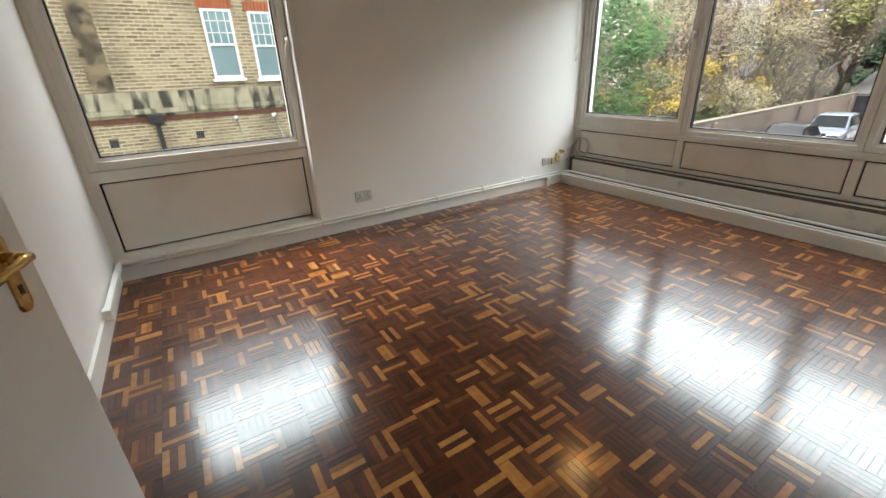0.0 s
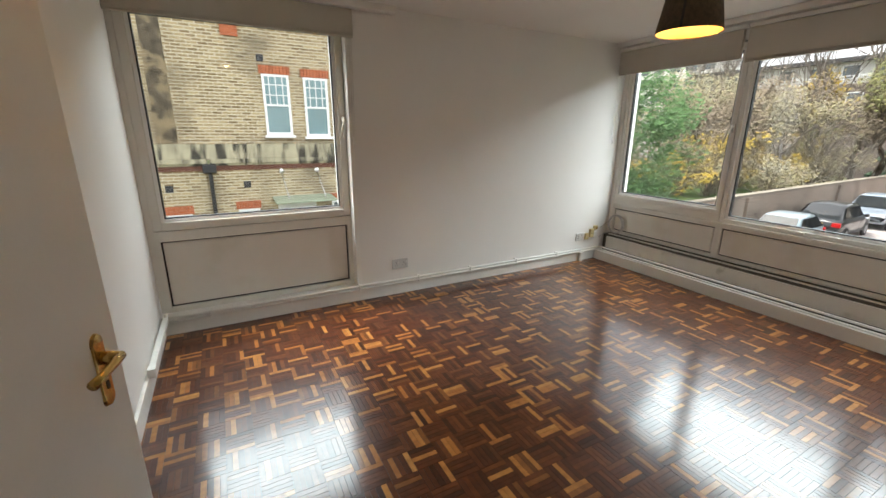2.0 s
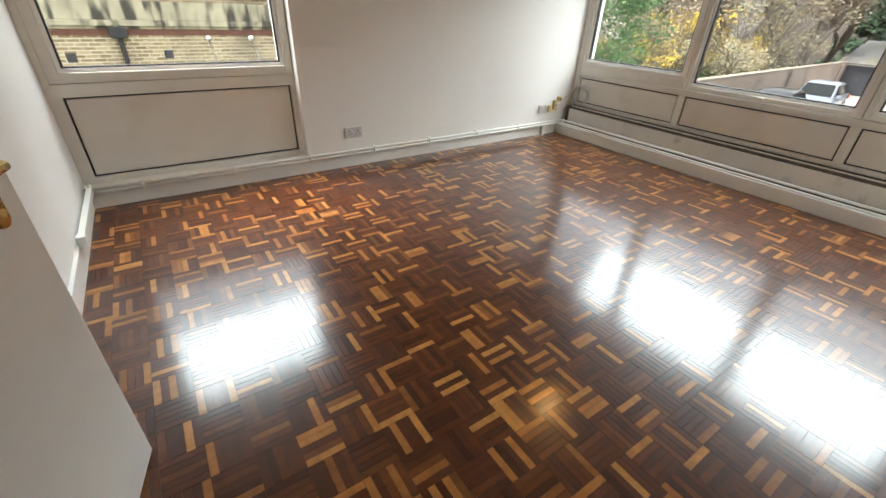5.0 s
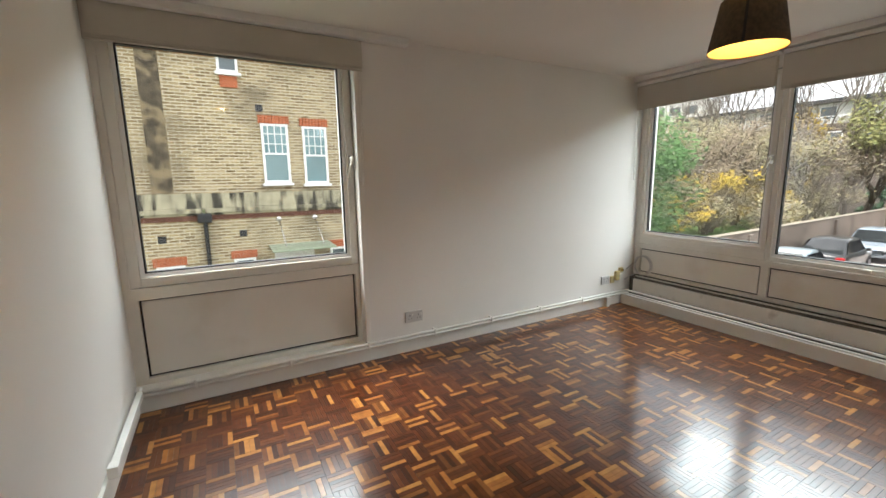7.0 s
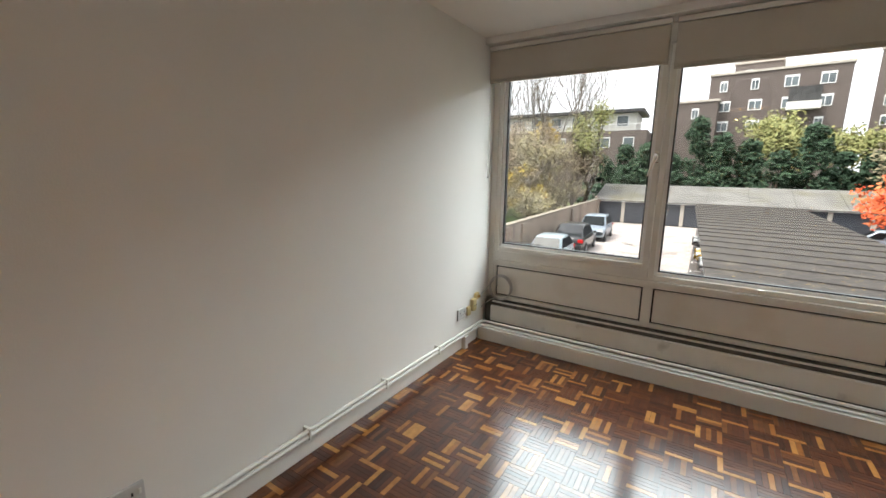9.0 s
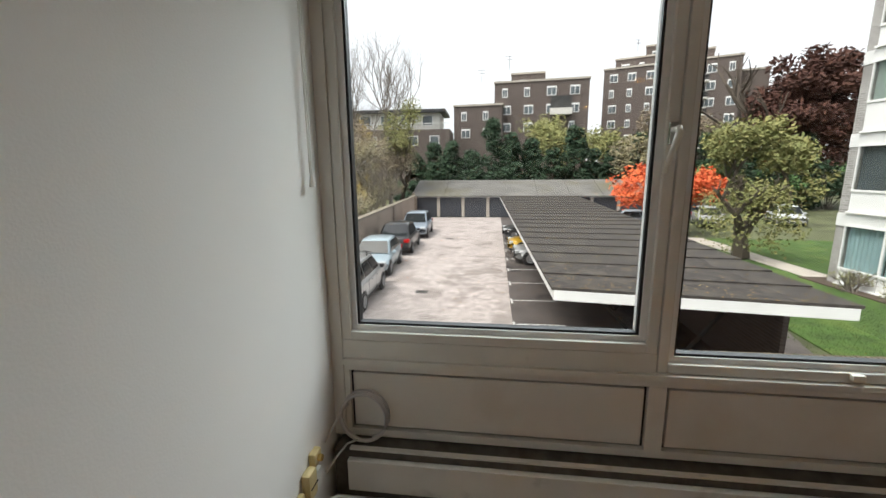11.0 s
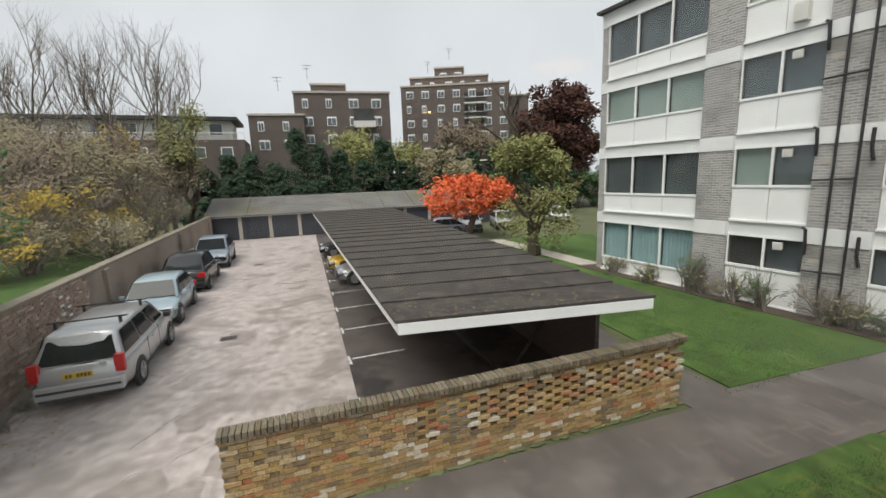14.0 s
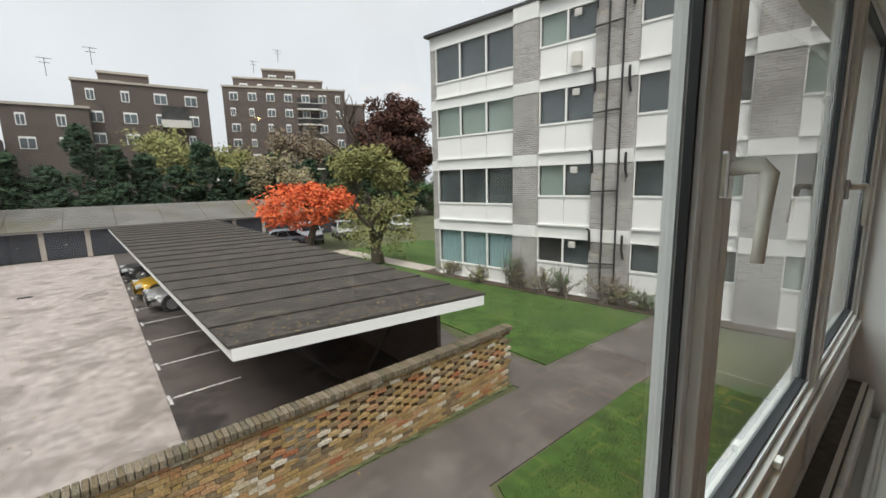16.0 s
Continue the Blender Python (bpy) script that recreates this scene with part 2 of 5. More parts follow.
WHITEP = mat("white_board", (0.80, 0.80, 0.79), 0.5, vary=0.04, scale=1.5, bump=0.04)
WHITEW = mat("weathered_white_paint", (0.74, 0.74, 0.73), 0.55, vary=0.06, scale=2, bump=0.08)
TARMAC = mat("worn_pale_tarmac", (0.38, 0.335, 0.315), 0.85, vary=0.26, scale=4.5, bump=0.8, bscale=45, stain=(0.255, 0.222, 0.205), stain_at=(0.50, 0.66), sscale=1.1)
PATHM = mat("damp_tarmac_path", (0.098, 0.084, 0.076), 0.75, vary=0.22, scale=0.9, bump=0.35, bscale=120, stain=(0.18, 0.16, 0.145), stain_at=(0.55, 0.75), sscale=0.7)
BAYM = mat("dark_bay_tarmac", (0.085, 0.072, 0.066), 0.6, vary=0.25, scale=1.2, bump=0.4, bscale=100, stain=(0.035, 0.03, 0.028), stain_at=(0.55, 0.62), sscale=0.8)
LAWN = mat("lawn_turf", (0.05, 0.10, 0.016), 0.95, vary=0.35, scale=3, bump=1.0, bscale=140, stain=(0.10, 0.15, 0.03), stain_at=(0.5, 0.75), sscale=1.0)
GRASSB = mat("grass_blade", (0.052, 0.10, 0.016), 0.8, vary=0.4, scale=2, bump=0.0)
SOIL = mat("soil", (0.07, 0.05, 0.035), 0.95, vary=0.4, scale=6, bump=0.9, bscale=40)
EARTH = mat("rough_ground", (0.09, 0.10, 0.045), 0.95, vary=0.35, scale=0.5, bump=0.5, bscale=20)
PATCHM = mat("old_tarmac_repair", (0.27, 0.235, 0.215), 0.85, vary=0.25, scale=4, bump=0.5, bscale=90)
LINE = mat("worn_white_line", (0.55, 0.54, 0.52), 0.8, vary=0.15, scale=9, bump=0.2, stain=(0.16, 0.15, 0.14), stain_at=(0.5, 0.62), sscale=7)
FELT = mat("roofing_felt", (0.045, 0.039, 0.035), 0.95, vary=0.4, scale=6.0, bump=0.9, bscale=30, stain=(0.10, 0.087, 0.068), stain_at=(0.5, 0.8), sscale=2.2)
GARROOF = mat("mossy_asbestos_roof", (0.135, 0.13, 0.12), 0.9, vary=0.25, scale=0.7, bump=0.3, bscale=30, stain=(0.11, 0.10, 0.055), stain_at=(0.56, 0.74), sscale=0.25)
GARDOOR = mat("slate_blue_door", (0.045, 0.05, 0.062), 0.45, vary=0.12, scale=2, bump=0.1)
CONC = mat("pale_concrete", (0.42, 0.38, 0.33), 0.85, vary=0.15, scale=3, bump=0.3)
STEELB = mat("black_steel", (0.025, 0.024, 0.024), 0.5, vary=0.2, bump=0.1)
IRON = mat("cast_iron", (0.02, 0.02, 0.022), 0.4, vary=0.2, bump=0.1)
BARK = mat("bark", (0.085, 0.068, 0.052), 0.95, vary=0.35, scale=8, bump=0.9, bscale=30)
TWIG = mat("grey_twig", (0.19, 0.165, 0.14), 0.95, vary=0.25, scale=4, bump=0.2)
BALCONY = mat("white_balcony", (0.62, 0.60, 0.56), 0.7, vary=0.08, bump=0.1)
CURTAIN = mat("pale_blue_curtain", (0.33, 0.47, 0.49), 0.9, vary=0.12, scale=5, bump=0.2)
GREENBL = mat("pale_green_blind", (0.33, 0.40, 0.37), 0.9, vary=0.06, scale=2, bump=0.1)
# near-black colour stands in for the darkness of unlit rooms
DARKIN = mat("painted_dim_interior", (0.05, 0.05, 0.05), 0.9, vary=0.4, scale=1.5, bump=0.0)
CANOPY = mat("frosted_canopy_glass", (0.30, 0.36, 0.27), 0.25, vary=0.12, scale=3, bump=0.05)
CHROME = mat("polished_steel", (0.7, 0.7, 0.7), 0.15, 1.0, vary=0.05, bump=0.0)
RUBBER = mat("tyre_rubber", (0.02, 0.02, 0.02), 0.8, bump=0.2)
RIM = mat("alloy_rim", (0.38, 0.38, 0.39), 0.35, 0.7, bump=0.05)
CARGLASS = mat("car_glass", (0.012, 0.015, 0.016), 0.04, vary=0.3, scale=2, bump=0.0)
CARGLASS.node_tree.nodes["Principled BSDF"].inputs["Specular IOR Level"].default_value = 0.2
TRIM = mat("near_black_trim", (0.03, 0.03, 0.032), 0.5, bump=0.1)
REDLAMP = mat("red_tail_lens", (0.45, 0.015, 0.015), 0.15, bump=0.0)
CLEARLAMP = mat("headlamp_lens", (0.6, 0.62, 0.64), 0.1, bump=0.0)
PLATEY = mat("yellow_plate", (0.65, 0.42, 0.03), 0.4, bump=0.0)
INK = mat("black_ink", (0.015, 0.015, 0.015), 0.6, bump=0.0)
STICKER = mat("white_sticker", (0.7, 0.7, 0.7), 0.5, bump=0.0)


def leaf_mat(name, cols):
    m = piece_mat(name, cols, True, 0.9, 0.0, 5, value=0.2)
    m.node_tree.nodes["Principled BSDF"].inputs["Subsurface Weight"].default_value = 0.0
    return m


LEAF_GREEN = leaf_mat("evergreen_leaf", [(0.042, 0.096, 0.03), (0.06, 0.138, 0.04), (0.084, 0.18, 0.054), (0.054, 0.12, 0.036), (0.132, 0.24, 0.084)])
LEAF_CONIF = leaf_mat("conifer_leaf", [(0.012, 0.032, 0.014), (0.018, 0.045, 0.02), (0.028, 0.06, 0.026), (0.016, 0.038, 0.02)])
LEAF_RED = leaf_mat("scarlet_leaf", [(0.50, 0.07, 0.02), (0.62, 0.11, 0.03), (0.70, 0.16, 0.05), (0.58, 0.08, 0.03), (0.66, 0.22, 0.08)])
LEAF_COPPER = leaf_mat("copper_leaf", [(0.045, 0.016, 0.012), (0.07, 0.026, 0.018), (0.09, 0.036, 0.022), (0.05, 0.02, 0.015)])
LEAF_OLIVE = leaf_mat("olive_leaf", [(0.161, 0.184, 0.063), (0.218, 0.23, 0.086), (0.276, 0.253, 0.092), (0.138, 0.161, 0.052)])
LEAF_YELLOW = leaf_mat("yellow_leaf", [(0.38, 0.27, 0.025), (0.48, 0.33, 0.03), (0.30, 0.24, 0.04), (0.42, 0.26, 0.03)])
LEAF_BROWN = leaf_mat("dry_brown_leaf", [(0.1896, 0.1417, 0.0999), (0.2368, 0.1829, 0.1171), (0.16, 0.1241, 0.0942), (0.2248, 0.1949, 0.1171), (0.1434, 0.1015, 0.0895)])
LEAF_SCRUB = leaf_mat("scrub_leaf", [(0.2223, 0.1876, 0.126), (0.2606, 0.2397, 0.1368), (0.1616, 0.1544, 0.0994), (0.3265, 0.278, 0.1338), (0.1873, 0.146, 0.1322)])
FALLEN = leaf_mat("fallen_leaf", [(0.30, 0.20, 0.05), (0.24, 0.15, 0.05), (0.36, 0.27, 0.10), (0.18, 0.11, 0.05)])


# ---- building helpers ----
def box(bm, x0, x1, y0, y1, z0, z1, bevel=0.0):
    vs = [bm.verts.new(p) for p in ((x0, y0, z0), (x1, y0, z0), (x1, y1, z0), (x0, y1, z0), (x0, y0, z1), (x1, y0, z1), (x1, y1, z1), (x0, y1, z1))]
    fs = [bm.faces.new([vs[i] for i in f]) for f in ((3, 2, 1, 0), (4, 5, 6, 7), (0, 1, 5, 4), (1, 2, 6, 5), (2, 3, 7, 6), (3, 0, 4, 7))]
    if bevel:
        es = {e for f in fs for e in f.edges}
        bmesh.ops.bevel(bm, geom=list(es), offset=bevel, segments=2, affect="EDGES", profile=0.6)
    return vs


def boxes(*rows, bevel=0.0):
    bm = bmesh.new()
    for r in rows:
        box(bm, *r, bevel=bevel)
    return bm


def tube(bm, path, radii, sides=10, cap=True):
    """A round bar along a list of points."""
    rings, n = [], len(path)
    pts = [Vector(p) for p in path]
    for i, p in enumerate(pts):
        d = (pts[min(i + 1, n - 1)] - pts[max(i - 1, 0)]).normalized()
        a = d.orthogonal().normalized() if abs(d.z) > 0.9 else d.cross(Vector((0, 0, 1))).normalized()
        b = d.cross(a)
        r = radii[i] if isinstance(radii, (list, tuple)) else radii
        rings.append([bm.verts.new(p + r * (math.cos(k * 2 * math.pi / sides) * a + math.sin(k * 2 * math.pi / sides) * b)) for k in range(sides)])
    for u, v in zip(rings, rings[1:]):
        for k in range(sides):
            bm.faces.new((u[k], u[(k + 1) % sides], v[(k + 1) % sides], v[k]))
    if cap:
        bm.faces.new(list(reversed(rings[0])))
        bm.faces.new(rings[-1])
    return bm


def tubes(*rows, sides=10):
    bm = bmesh.new()
    for path, r in rows:
        tube(bm, path, r, sides)
    return bm


def lathe(profile, sides=32):
    """A turned shape round z from (radius, height) pairs."""
    bm = bmesh.new()
    rings = [[bm.verts.new((r * math.cos(k * 2 * math.pi / sides), r * math.sin(k * 2 * math.pi / sides), z)) for k in range(sides)] for r, z in profile]
    for u, v in zip(rings, rings[1:]):
        for k in range(sides):
            bm.faces.new((u[k], u[(k + 1) % sides], v[(k + 1) % sides], v[k]))
    return bm


def mesh(name, bm, material, smooth=False):
    me = bpy.data.meshes.new(name)
    bmesh.ops.recalc_face_normals(bm, faces=bm.faces[:])
    bm.to_mesh(me)
    bm.free()
    me.materials.append(material)
    if smooth:
        me.polygons.foreach_set("use_smooth", [True] * len(me.polygons))
    return me


def part(name, bm, material, parent=None, label="", smooth=False, m=None):
    ob = new(name, mesh(name, bm, material, smooth))
    if parent:
        ob.parent = parent
    if m is not None:
        ob.matrix_basis = m
    if label:
        tagged(ob, label)
    return ob


def structure(name, bm, material, label, category=""):
    ob = part(name, bm, material)
    return tagged(ob, label, category or name.split("_")[0], kind="structure")


def thing(name, m, label, category, group=""):
    ob = new(name)
    ob.empty_display_size = 0.1
    ob.matrix_basis = m
    return tagged(ob, label, category, group)

# ---- the room: shell ----
XL, YS = -4.2, -3.62
FR1 = 0.10        # inner face of the side window's frame
FR2 = 0.22        # inner face of the long window's frame
structure("floor", boxes((XL - 1.3, 0.3, YS - 0.1, 0.3, -0.25, -0.006)), SUBFLOOR, "dark bed under the varnished parquet floor")
structure("ceiling", boxes((XL - 1.3, 0.45, YS - 0.1, 0.25, CEIL, CEIL + 0.2)), CEILP, "plain white painted ceiling")
structure("wall_side", boxes((-2.80, 0.0, 0, 0.25, -0.25, CEIL)), WALLP, "plain white painted plaster wall beside the side window", "wall")
structure("wall_side_corner", boxes((0.0, 0.45, 0.0, 0.25, -0.25, CEIL)), WALLP, "end of the white wall beside the long window", "wall")
structure("wall_under_side_window", boxes((XL, -2.80, 0.0, 0.25, -0.25, 0.13)), GLOSSP, "low white upstand under the side window", "wall")
structure("wall_over_side_window", boxes((XL, -2.80, 0.09, 0.25, 2.17, CEIL)), WALLP, "white painted head over the side window", "wall")
structure("wall_left", boxes((XL - 0.12, XL, -2.80, 0.25, -0.25, CEIL), (XL - 0.12, XL, YS, -3.58, -0.25, CEIL), (XL - 0.12, XL, -3.58, -2.80, 2.05, CEIL)), WALLP, "white painted wall with the open doorway", "wall")
structure("wall_back", boxes((XL, 0.45, YS - 0.12, YS, -0.25, CEIL)), WALLP, "white painted back wall", "wall")
structure("wall_hall", boxes((XL - 1.3, XL - 1.2, YS, -2.0, -0.25, CEIL), (XL - 1.2, XL - 0.12, YS - 0.1, YS, -0.25, CEIL), (XL - 1.2, XL - 0.12, -2.1, -2.0, -0.25, CEIL)), WALLP, "white walls of the hall beyond the door", "wall")
structure("wall_under_long_window", boxes((FR2 + 0.02, 0.45, YS, 0.0, -0.25, 0.30)), WALLP, "low wall under the long window", "wall")
structure("wall_over_long_window", boxes((FR2 - 0.02, 0.45, YS, 0.0, 2.13, CEIL)), WALLP, "white painted head over the long window", "wall")

# skirtings
structure("baseboard_side", boxes((XL, -0.02, -0.018, 0.0, 0, 0.10), bevel=0.004), GLOSSP, "white gloss skirting board along the side wall", "skirting")
structure("baseboard_left", boxes((XL, XL + 0.018, -2.80, -0.02, 0, 0.11), bevel=0.004), GLOSSP, "white gloss skirting board under the conduit", "skirting")
structure("baseboard_back", boxes((XL, 0.0, YS, YS + 0.018, 0, 0.10), bevel=0.004), GLOSSP, "white gloss skirting board along the back wall", "skirting")
structure("baseboard_long", boxes((-0.004, 0.016, YS + 0.02, -0.02, 0, 0.102), (0.016, 0.24, YS + 0.02, -0.02, 0.0, 0.09)), GLOSSP, "white gloss skirting and ledge under the long window", "skirting")


# stepped casing under the long window
casing = thing("heating_casing", pose(0, 0, 0), "grubby white boxed pipe casing with a dark slot under the window", "casing")
part("front_board", boxes((0.10, 0.125, YS + 0.03, -0.08, 0.135, 0.262), bevel=0.003), LEDGE, casing)
# the slot is a solid box in mottled dark brown
part("slot", boxes((0.125, 0.235, YS + 0.03, -0.02, 0.09, 0.285)), DARKBROWN, casing, "very dark slot")
part("top_rail", boxes((0.13, 0.15, YS + 0.03, -0.08, 0.285, 0.293)), LEDGE, casing)

for nm, x, z in (("pipe_upper", 0.055, 0.135), ("pipe_lower", 0.04, 0.107)):
    p = thing("heating_pipe", pose(0, 0, 0), "thin white painted heating pipe running along the skirting", "pipe", "heating pipes")
    r = 0.011
    part("pipe_run", tubes(([(x, YS + 0.03, z), (x, -0.05, z), (x - 0.01, -0.035, z), (x - 0.05, -0.032, z), (-2.9, -0.032, z), (XL + 0.04, -0.032, z)], r), sides=8), GLOSSP, p, smooth=True)
    if nm == "pipe_upper":
        for k in range(7):
            part("pipe_clip", boxes((-0.6 - k * 0.55, -0.585 - k * 0.55, -0.046, 0.0, 0.093, 0.15), bevel=0.003), GLOSSP, p)

riser = thing("pipe_clip_block", pose(-0.23, -0.03, 0.0), "small white pipe clip block on the skirting", "pipe clip")
part("block", boxes((-0.02, 0.02, -0.022, 0.022, 0.0, 0.085), bevel=0.005), GLOSSP, riser)
part("cap", boxes((-0.026, 0.026, -0.026, 0.026, 0.085, 0.1), bevel=0.003), GLOSSP, riser)

cond = thing("cable_conduit", pose(XL + 0.018, -0.35, 0.0), "white plastic cable trunking running along the skirting", "conduit")
part("trunking", boxes((0.0, 0.03, -0.40, 0.30, 0.115, 0.15), bevel=0.004), PLASTIC, cond)
part("end_cap", boxes((-0.004, 0.036, -0.44, -0.39, 0.105, 0.158), bevel=0.004), PLASTIC, cond)
part("pipe_end", tubes(([(0.015, 0.30, 0.14), (0.015, 0.315, 0.14), (0.015, 0.33, 0.16)], 0.01)), GLOSSP, cond)


def window_unit(name, m, w, z0, z1, handle, stay=False, label="", f=0.055):
    """A casement: outer frame is x 0..w, y 0..0.07 (inside at y=0, outside +y)."""
    win = thing(name, m, label, "window")
    win["kind"] = "structure"
    part("window_frame", boxes((0, f, -0.012, 0.06, z0, z1), (w - f, w, -0.012, 0.06, z0, z1), (f, w - f, -0.012, 0.06, z0, z0 + f), (f, w - f, -0.012, 0.06, z1 - f, z1), bevel=0.004), FRAMEP, win)
    b = f + 0.022
    part("bead", boxes((f, b, 0.006, 0.05, z0 + f, z1 - f), (w - b, w - f, 0.006, 0.05, z0 + f, z1 - f), (b, w - b, 0.006, 0.05, z0 + f, z0 + b), (b, w - b, 0.006, 0.05, z1 - b, z1 - f)), BEAD, win, "bright white glazing bead")
    g = b + 0.009
    part("gasket", boxes((b, g, 0.014, 0.046, z0 + b, z1 - b), (w - g, w - b, 0.014, 0.027, z0 + b, z1 - b), (g, w - g, 0.014, 0.046, z0 + b, z0 + g), (g, w - g, 0.014, 0.046, z1 - g, z1 - b)), GASKET, win, "black rubber gasket")
    part("outer_bead", boxes((w - g, w - b, 0.032, 0.052, z0 + b, z1 - b)), BEAD, win, "white outer glazing bead")
    pn = part("pane", boxes((g, w - g, 0.027, 0.031, z0 + g, z1 - g)), PANE, win, "clear glass pane")
    pn.visible_shadow = False
    if handle is not None:
        hx, hz = handle
        plate = part("handle", boxes((hx - 0.013, hx + 0.013, -0.024, -0.010, hz - 0.035, hz + 0.035), bevel=0.004), CHROME, win)
        part("lever", tubes(([(hx, -0.02, hz + 0.01), (hx, -0.06, hz + 0.012), (hx, -0.068, hz), (hx - 0.016, -0.07, hz - 0.05), (hx - 0.034, -0.072, hz - 0.12)], [0.011, 0.011, 0.012, 0.009, 0.008]), sides=8), HANDLE, plate, "cream enamelled lever", smooth=True)
    if stay:
        part("latch", boxes((w * 0.5 - 0.02, w * 0.5 + 0.02, -0.03, -0.012, z0 + 0.012, z0 + 0.035), bevel=0.004), HANDLE, win)
    return win


# side window: panel below, casement above, facing +y
window_unit("window_1", pose(XL + 0.035, FR1, 0), 1.365, 0.725, 2.16, (1.34, 1.47), label="large white-framed casement window with one clear pane")
fr = thing("window_surround", pose(0, 0, 0), "white painted timber surround with infill panel below the side window", "window surround")
fr["kind"] = "structure"
part("surround_frame", boxes((XL, XL + 0.035, FR1 - 0.02, FR1 + 0.08, 0.13, 2.17), (XL + 1.40, -2.80, FR1 - 0.02, FR1 + 0.08, 0.13, 2.17), (XL + 0.035, XL + 1.40, FR1 - 0.02, FR1 + 0.08, 0.65, 0.722), (XL + 0.035, XL + 1.40, FR1 - 0.02, FR1 + 0.08, 0.13, 0.165), (XL + 0.035, XL + 0.065, FR1 - 0.02, FR1 + 0.08, 0.165, 0.65), (-2.835, XL + 1.40, FR1 - 0.02, FR1 + 0.08, 0.165, 0.65)), FRAMEP, fr)
# black backing puts the gap's shade into the colour
part("panel_groove", boxes((XL + 0.065, -2.835, FR1 + 0.012, FR1 + 0.08, 0.165, 0.65)), GASKET, fr, "panel gap backed in black for its shade")
part("panel", boxes((XL + 0.077, -2.847, FR1 + 0.002, FR1 + 0.07, 0.177, 0.638), bevel=0.003), PANELP, fr, "flat cream infill panel")
part("reveal_edge", boxes((-2.80, -2.765, -0.008, 0.0, 0.135, CEIL - 0.02), bevel=0.003), GLOSSP, fr)

# long window: three casements facing +x
YB = [(-0.045, -1.185), (-1.19, -2.42), (-2.425, YS + 0.01)]
hnd = ((1.122, 1.44), None, (0.05, 1.38))
for i, ((a, b), h) in enumerate(zip(YB, hnd)):
    window_unit("window_%d" % (i + 2), pose(FR2, a, 0, 0, 0, -90), a - b, 0.70 if i == 0 else 0.63, 2.12, h, i == 1, "large white-framed window pane in the long window", 0.035)
fr = thing("long_window_surround", pose(0, 0, 0), "grubby white timber rail with infill panels below the long window", "window surround")
fr["kind"] = "structure"
part("sash_rail", boxes((FR2 - 0.012, FR2 + 0.08, -1.187, -0.045, 0.628, 0.699)), FRAMEP, fr)
part("jamb", boxes((FR2 - 0.02, FR2 + 0.08, -0.045, 0.0, 0.30, 2.13)), FRAMEP, fr)
part("rail", boxes((FR2 - 0.03, FR2 + 0.08, YS, -0.045, 0.605, 0.628), (FR2 - 0.012, FR2 + 0.08, YS, -0.045, 0.575, 0.605), bevel=0.003), FRAMEP, fr)
part("bottom_rail", boxes((FR2 - 0.012, FR2 + 0.08, YS, -0.045, 0.295, 0.325)), FRAMEP, fr)
# same black backing, painting the shade round the long window's panels
part("panel_groove", boxes((FR2 + 0.012, FR2 + 0.08, YS, -0.045, 0.325, 0.575)), GASKET, fr, "panel gap backed in black for its shade")
for a, b in ((-0.045, -0.065), (-1.17, -1.23), (-2.39, -2.45)):
    part("mullion", boxes((FR2 - 0.012, FR2 + 0.08, b, a, 0.325, 0.575)), FRAMEP, fr)
for a, b in ((-0.077, -1.158), (-1.242, -2.378), (-2.462, YS + 0.03)):
    part("panel", boxes((FR2 - 0.004, FR2 + 0.07, b, a, 0.337, 0.563), bevel=0.003), PANELP, fr, "flat cream infill panel")


# blinds
def roman_blind(m, w, h, label, folds):
    bl = thing("roman_blind", m, label, "blind", "roman blinds")
    part("headrail", boxes((0.0, w, -0.03, 0.03, h, h + 0.03), bevel=0.004), GLOSSP, bl)
    for k in range(folds):
        z0 = k * 0.012
        bm = bmesh.new()
        box(bm, 0.002 + 0.003 * k, w - 0.002 - 0.002 * k, -0.012 - 0.009 * k, -0.006 - 0.009 * k, z0, h - 0.012 * k * 0.3, bevel=0.002)
        for v in bm.verts:
            v.co.z += 0.005 * math.sin(v.co.x * 3.1) + 0.003 * math.sin(v.co.x * 11)
        part("cloth_fold", bm, BLIND, bl)
    part("hem_bar", tubes(([(0.01, -0.02, 0.004), (w - 0.01, -0.02, 0.004)], 0.007)), BLIND, bl)
    return bl


roman_blind(pose(XL + 0.005, 0.0, 2.05), 1.455, 0.19, "cream cloth roman blind drawn up over the side window", 3)
roman_blind(pose(0.10, -0.012, 1.975, 0, 0, -90), 1.175, 0.22, "cream cloth roman blind drawn up over the long window", 3)
roman_blind(pose(0.10, -1.215, 1.945, 0, 0, -90), 1.23, 0.25, "cream cloth roman blind drawn up over the long window", 3)
roman_blind(pose(0.10, -2.47, 1.955, 0, 0, -90), 1.13, 0.24, "cream cloth roman blind drawn up over the long window", 3)
structure("trim_side_pelmet", boxes((XL, -2.42, -0.075, 0.0, CEIL - 0.045, CEIL), bevel=0.004), CEILP, "white boxed pelmet along the ceiling over the side window", "pelmet")
structure("trim_long_pelmet", boxes((0.03, 0.2, YS, 0.0, CEIL - 0.045, CEIL), bevel=0.004), CEILP, "white boxed pelmet along the ceiling over the long window", "pelmet")


def pull_cord(m, drop, label):
    c = thing("blind_cord", m, label, "cord", "blind cords")
    part("string", tubes(([(0, 0, 0), (0.001, 0, -drop)], 0.0025), ([(0.02, 0, 0), (0.018, 0, -drop * 0.6), (0.012, 0, -drop)], 0.0025), sides=6), BLINDIN, c)
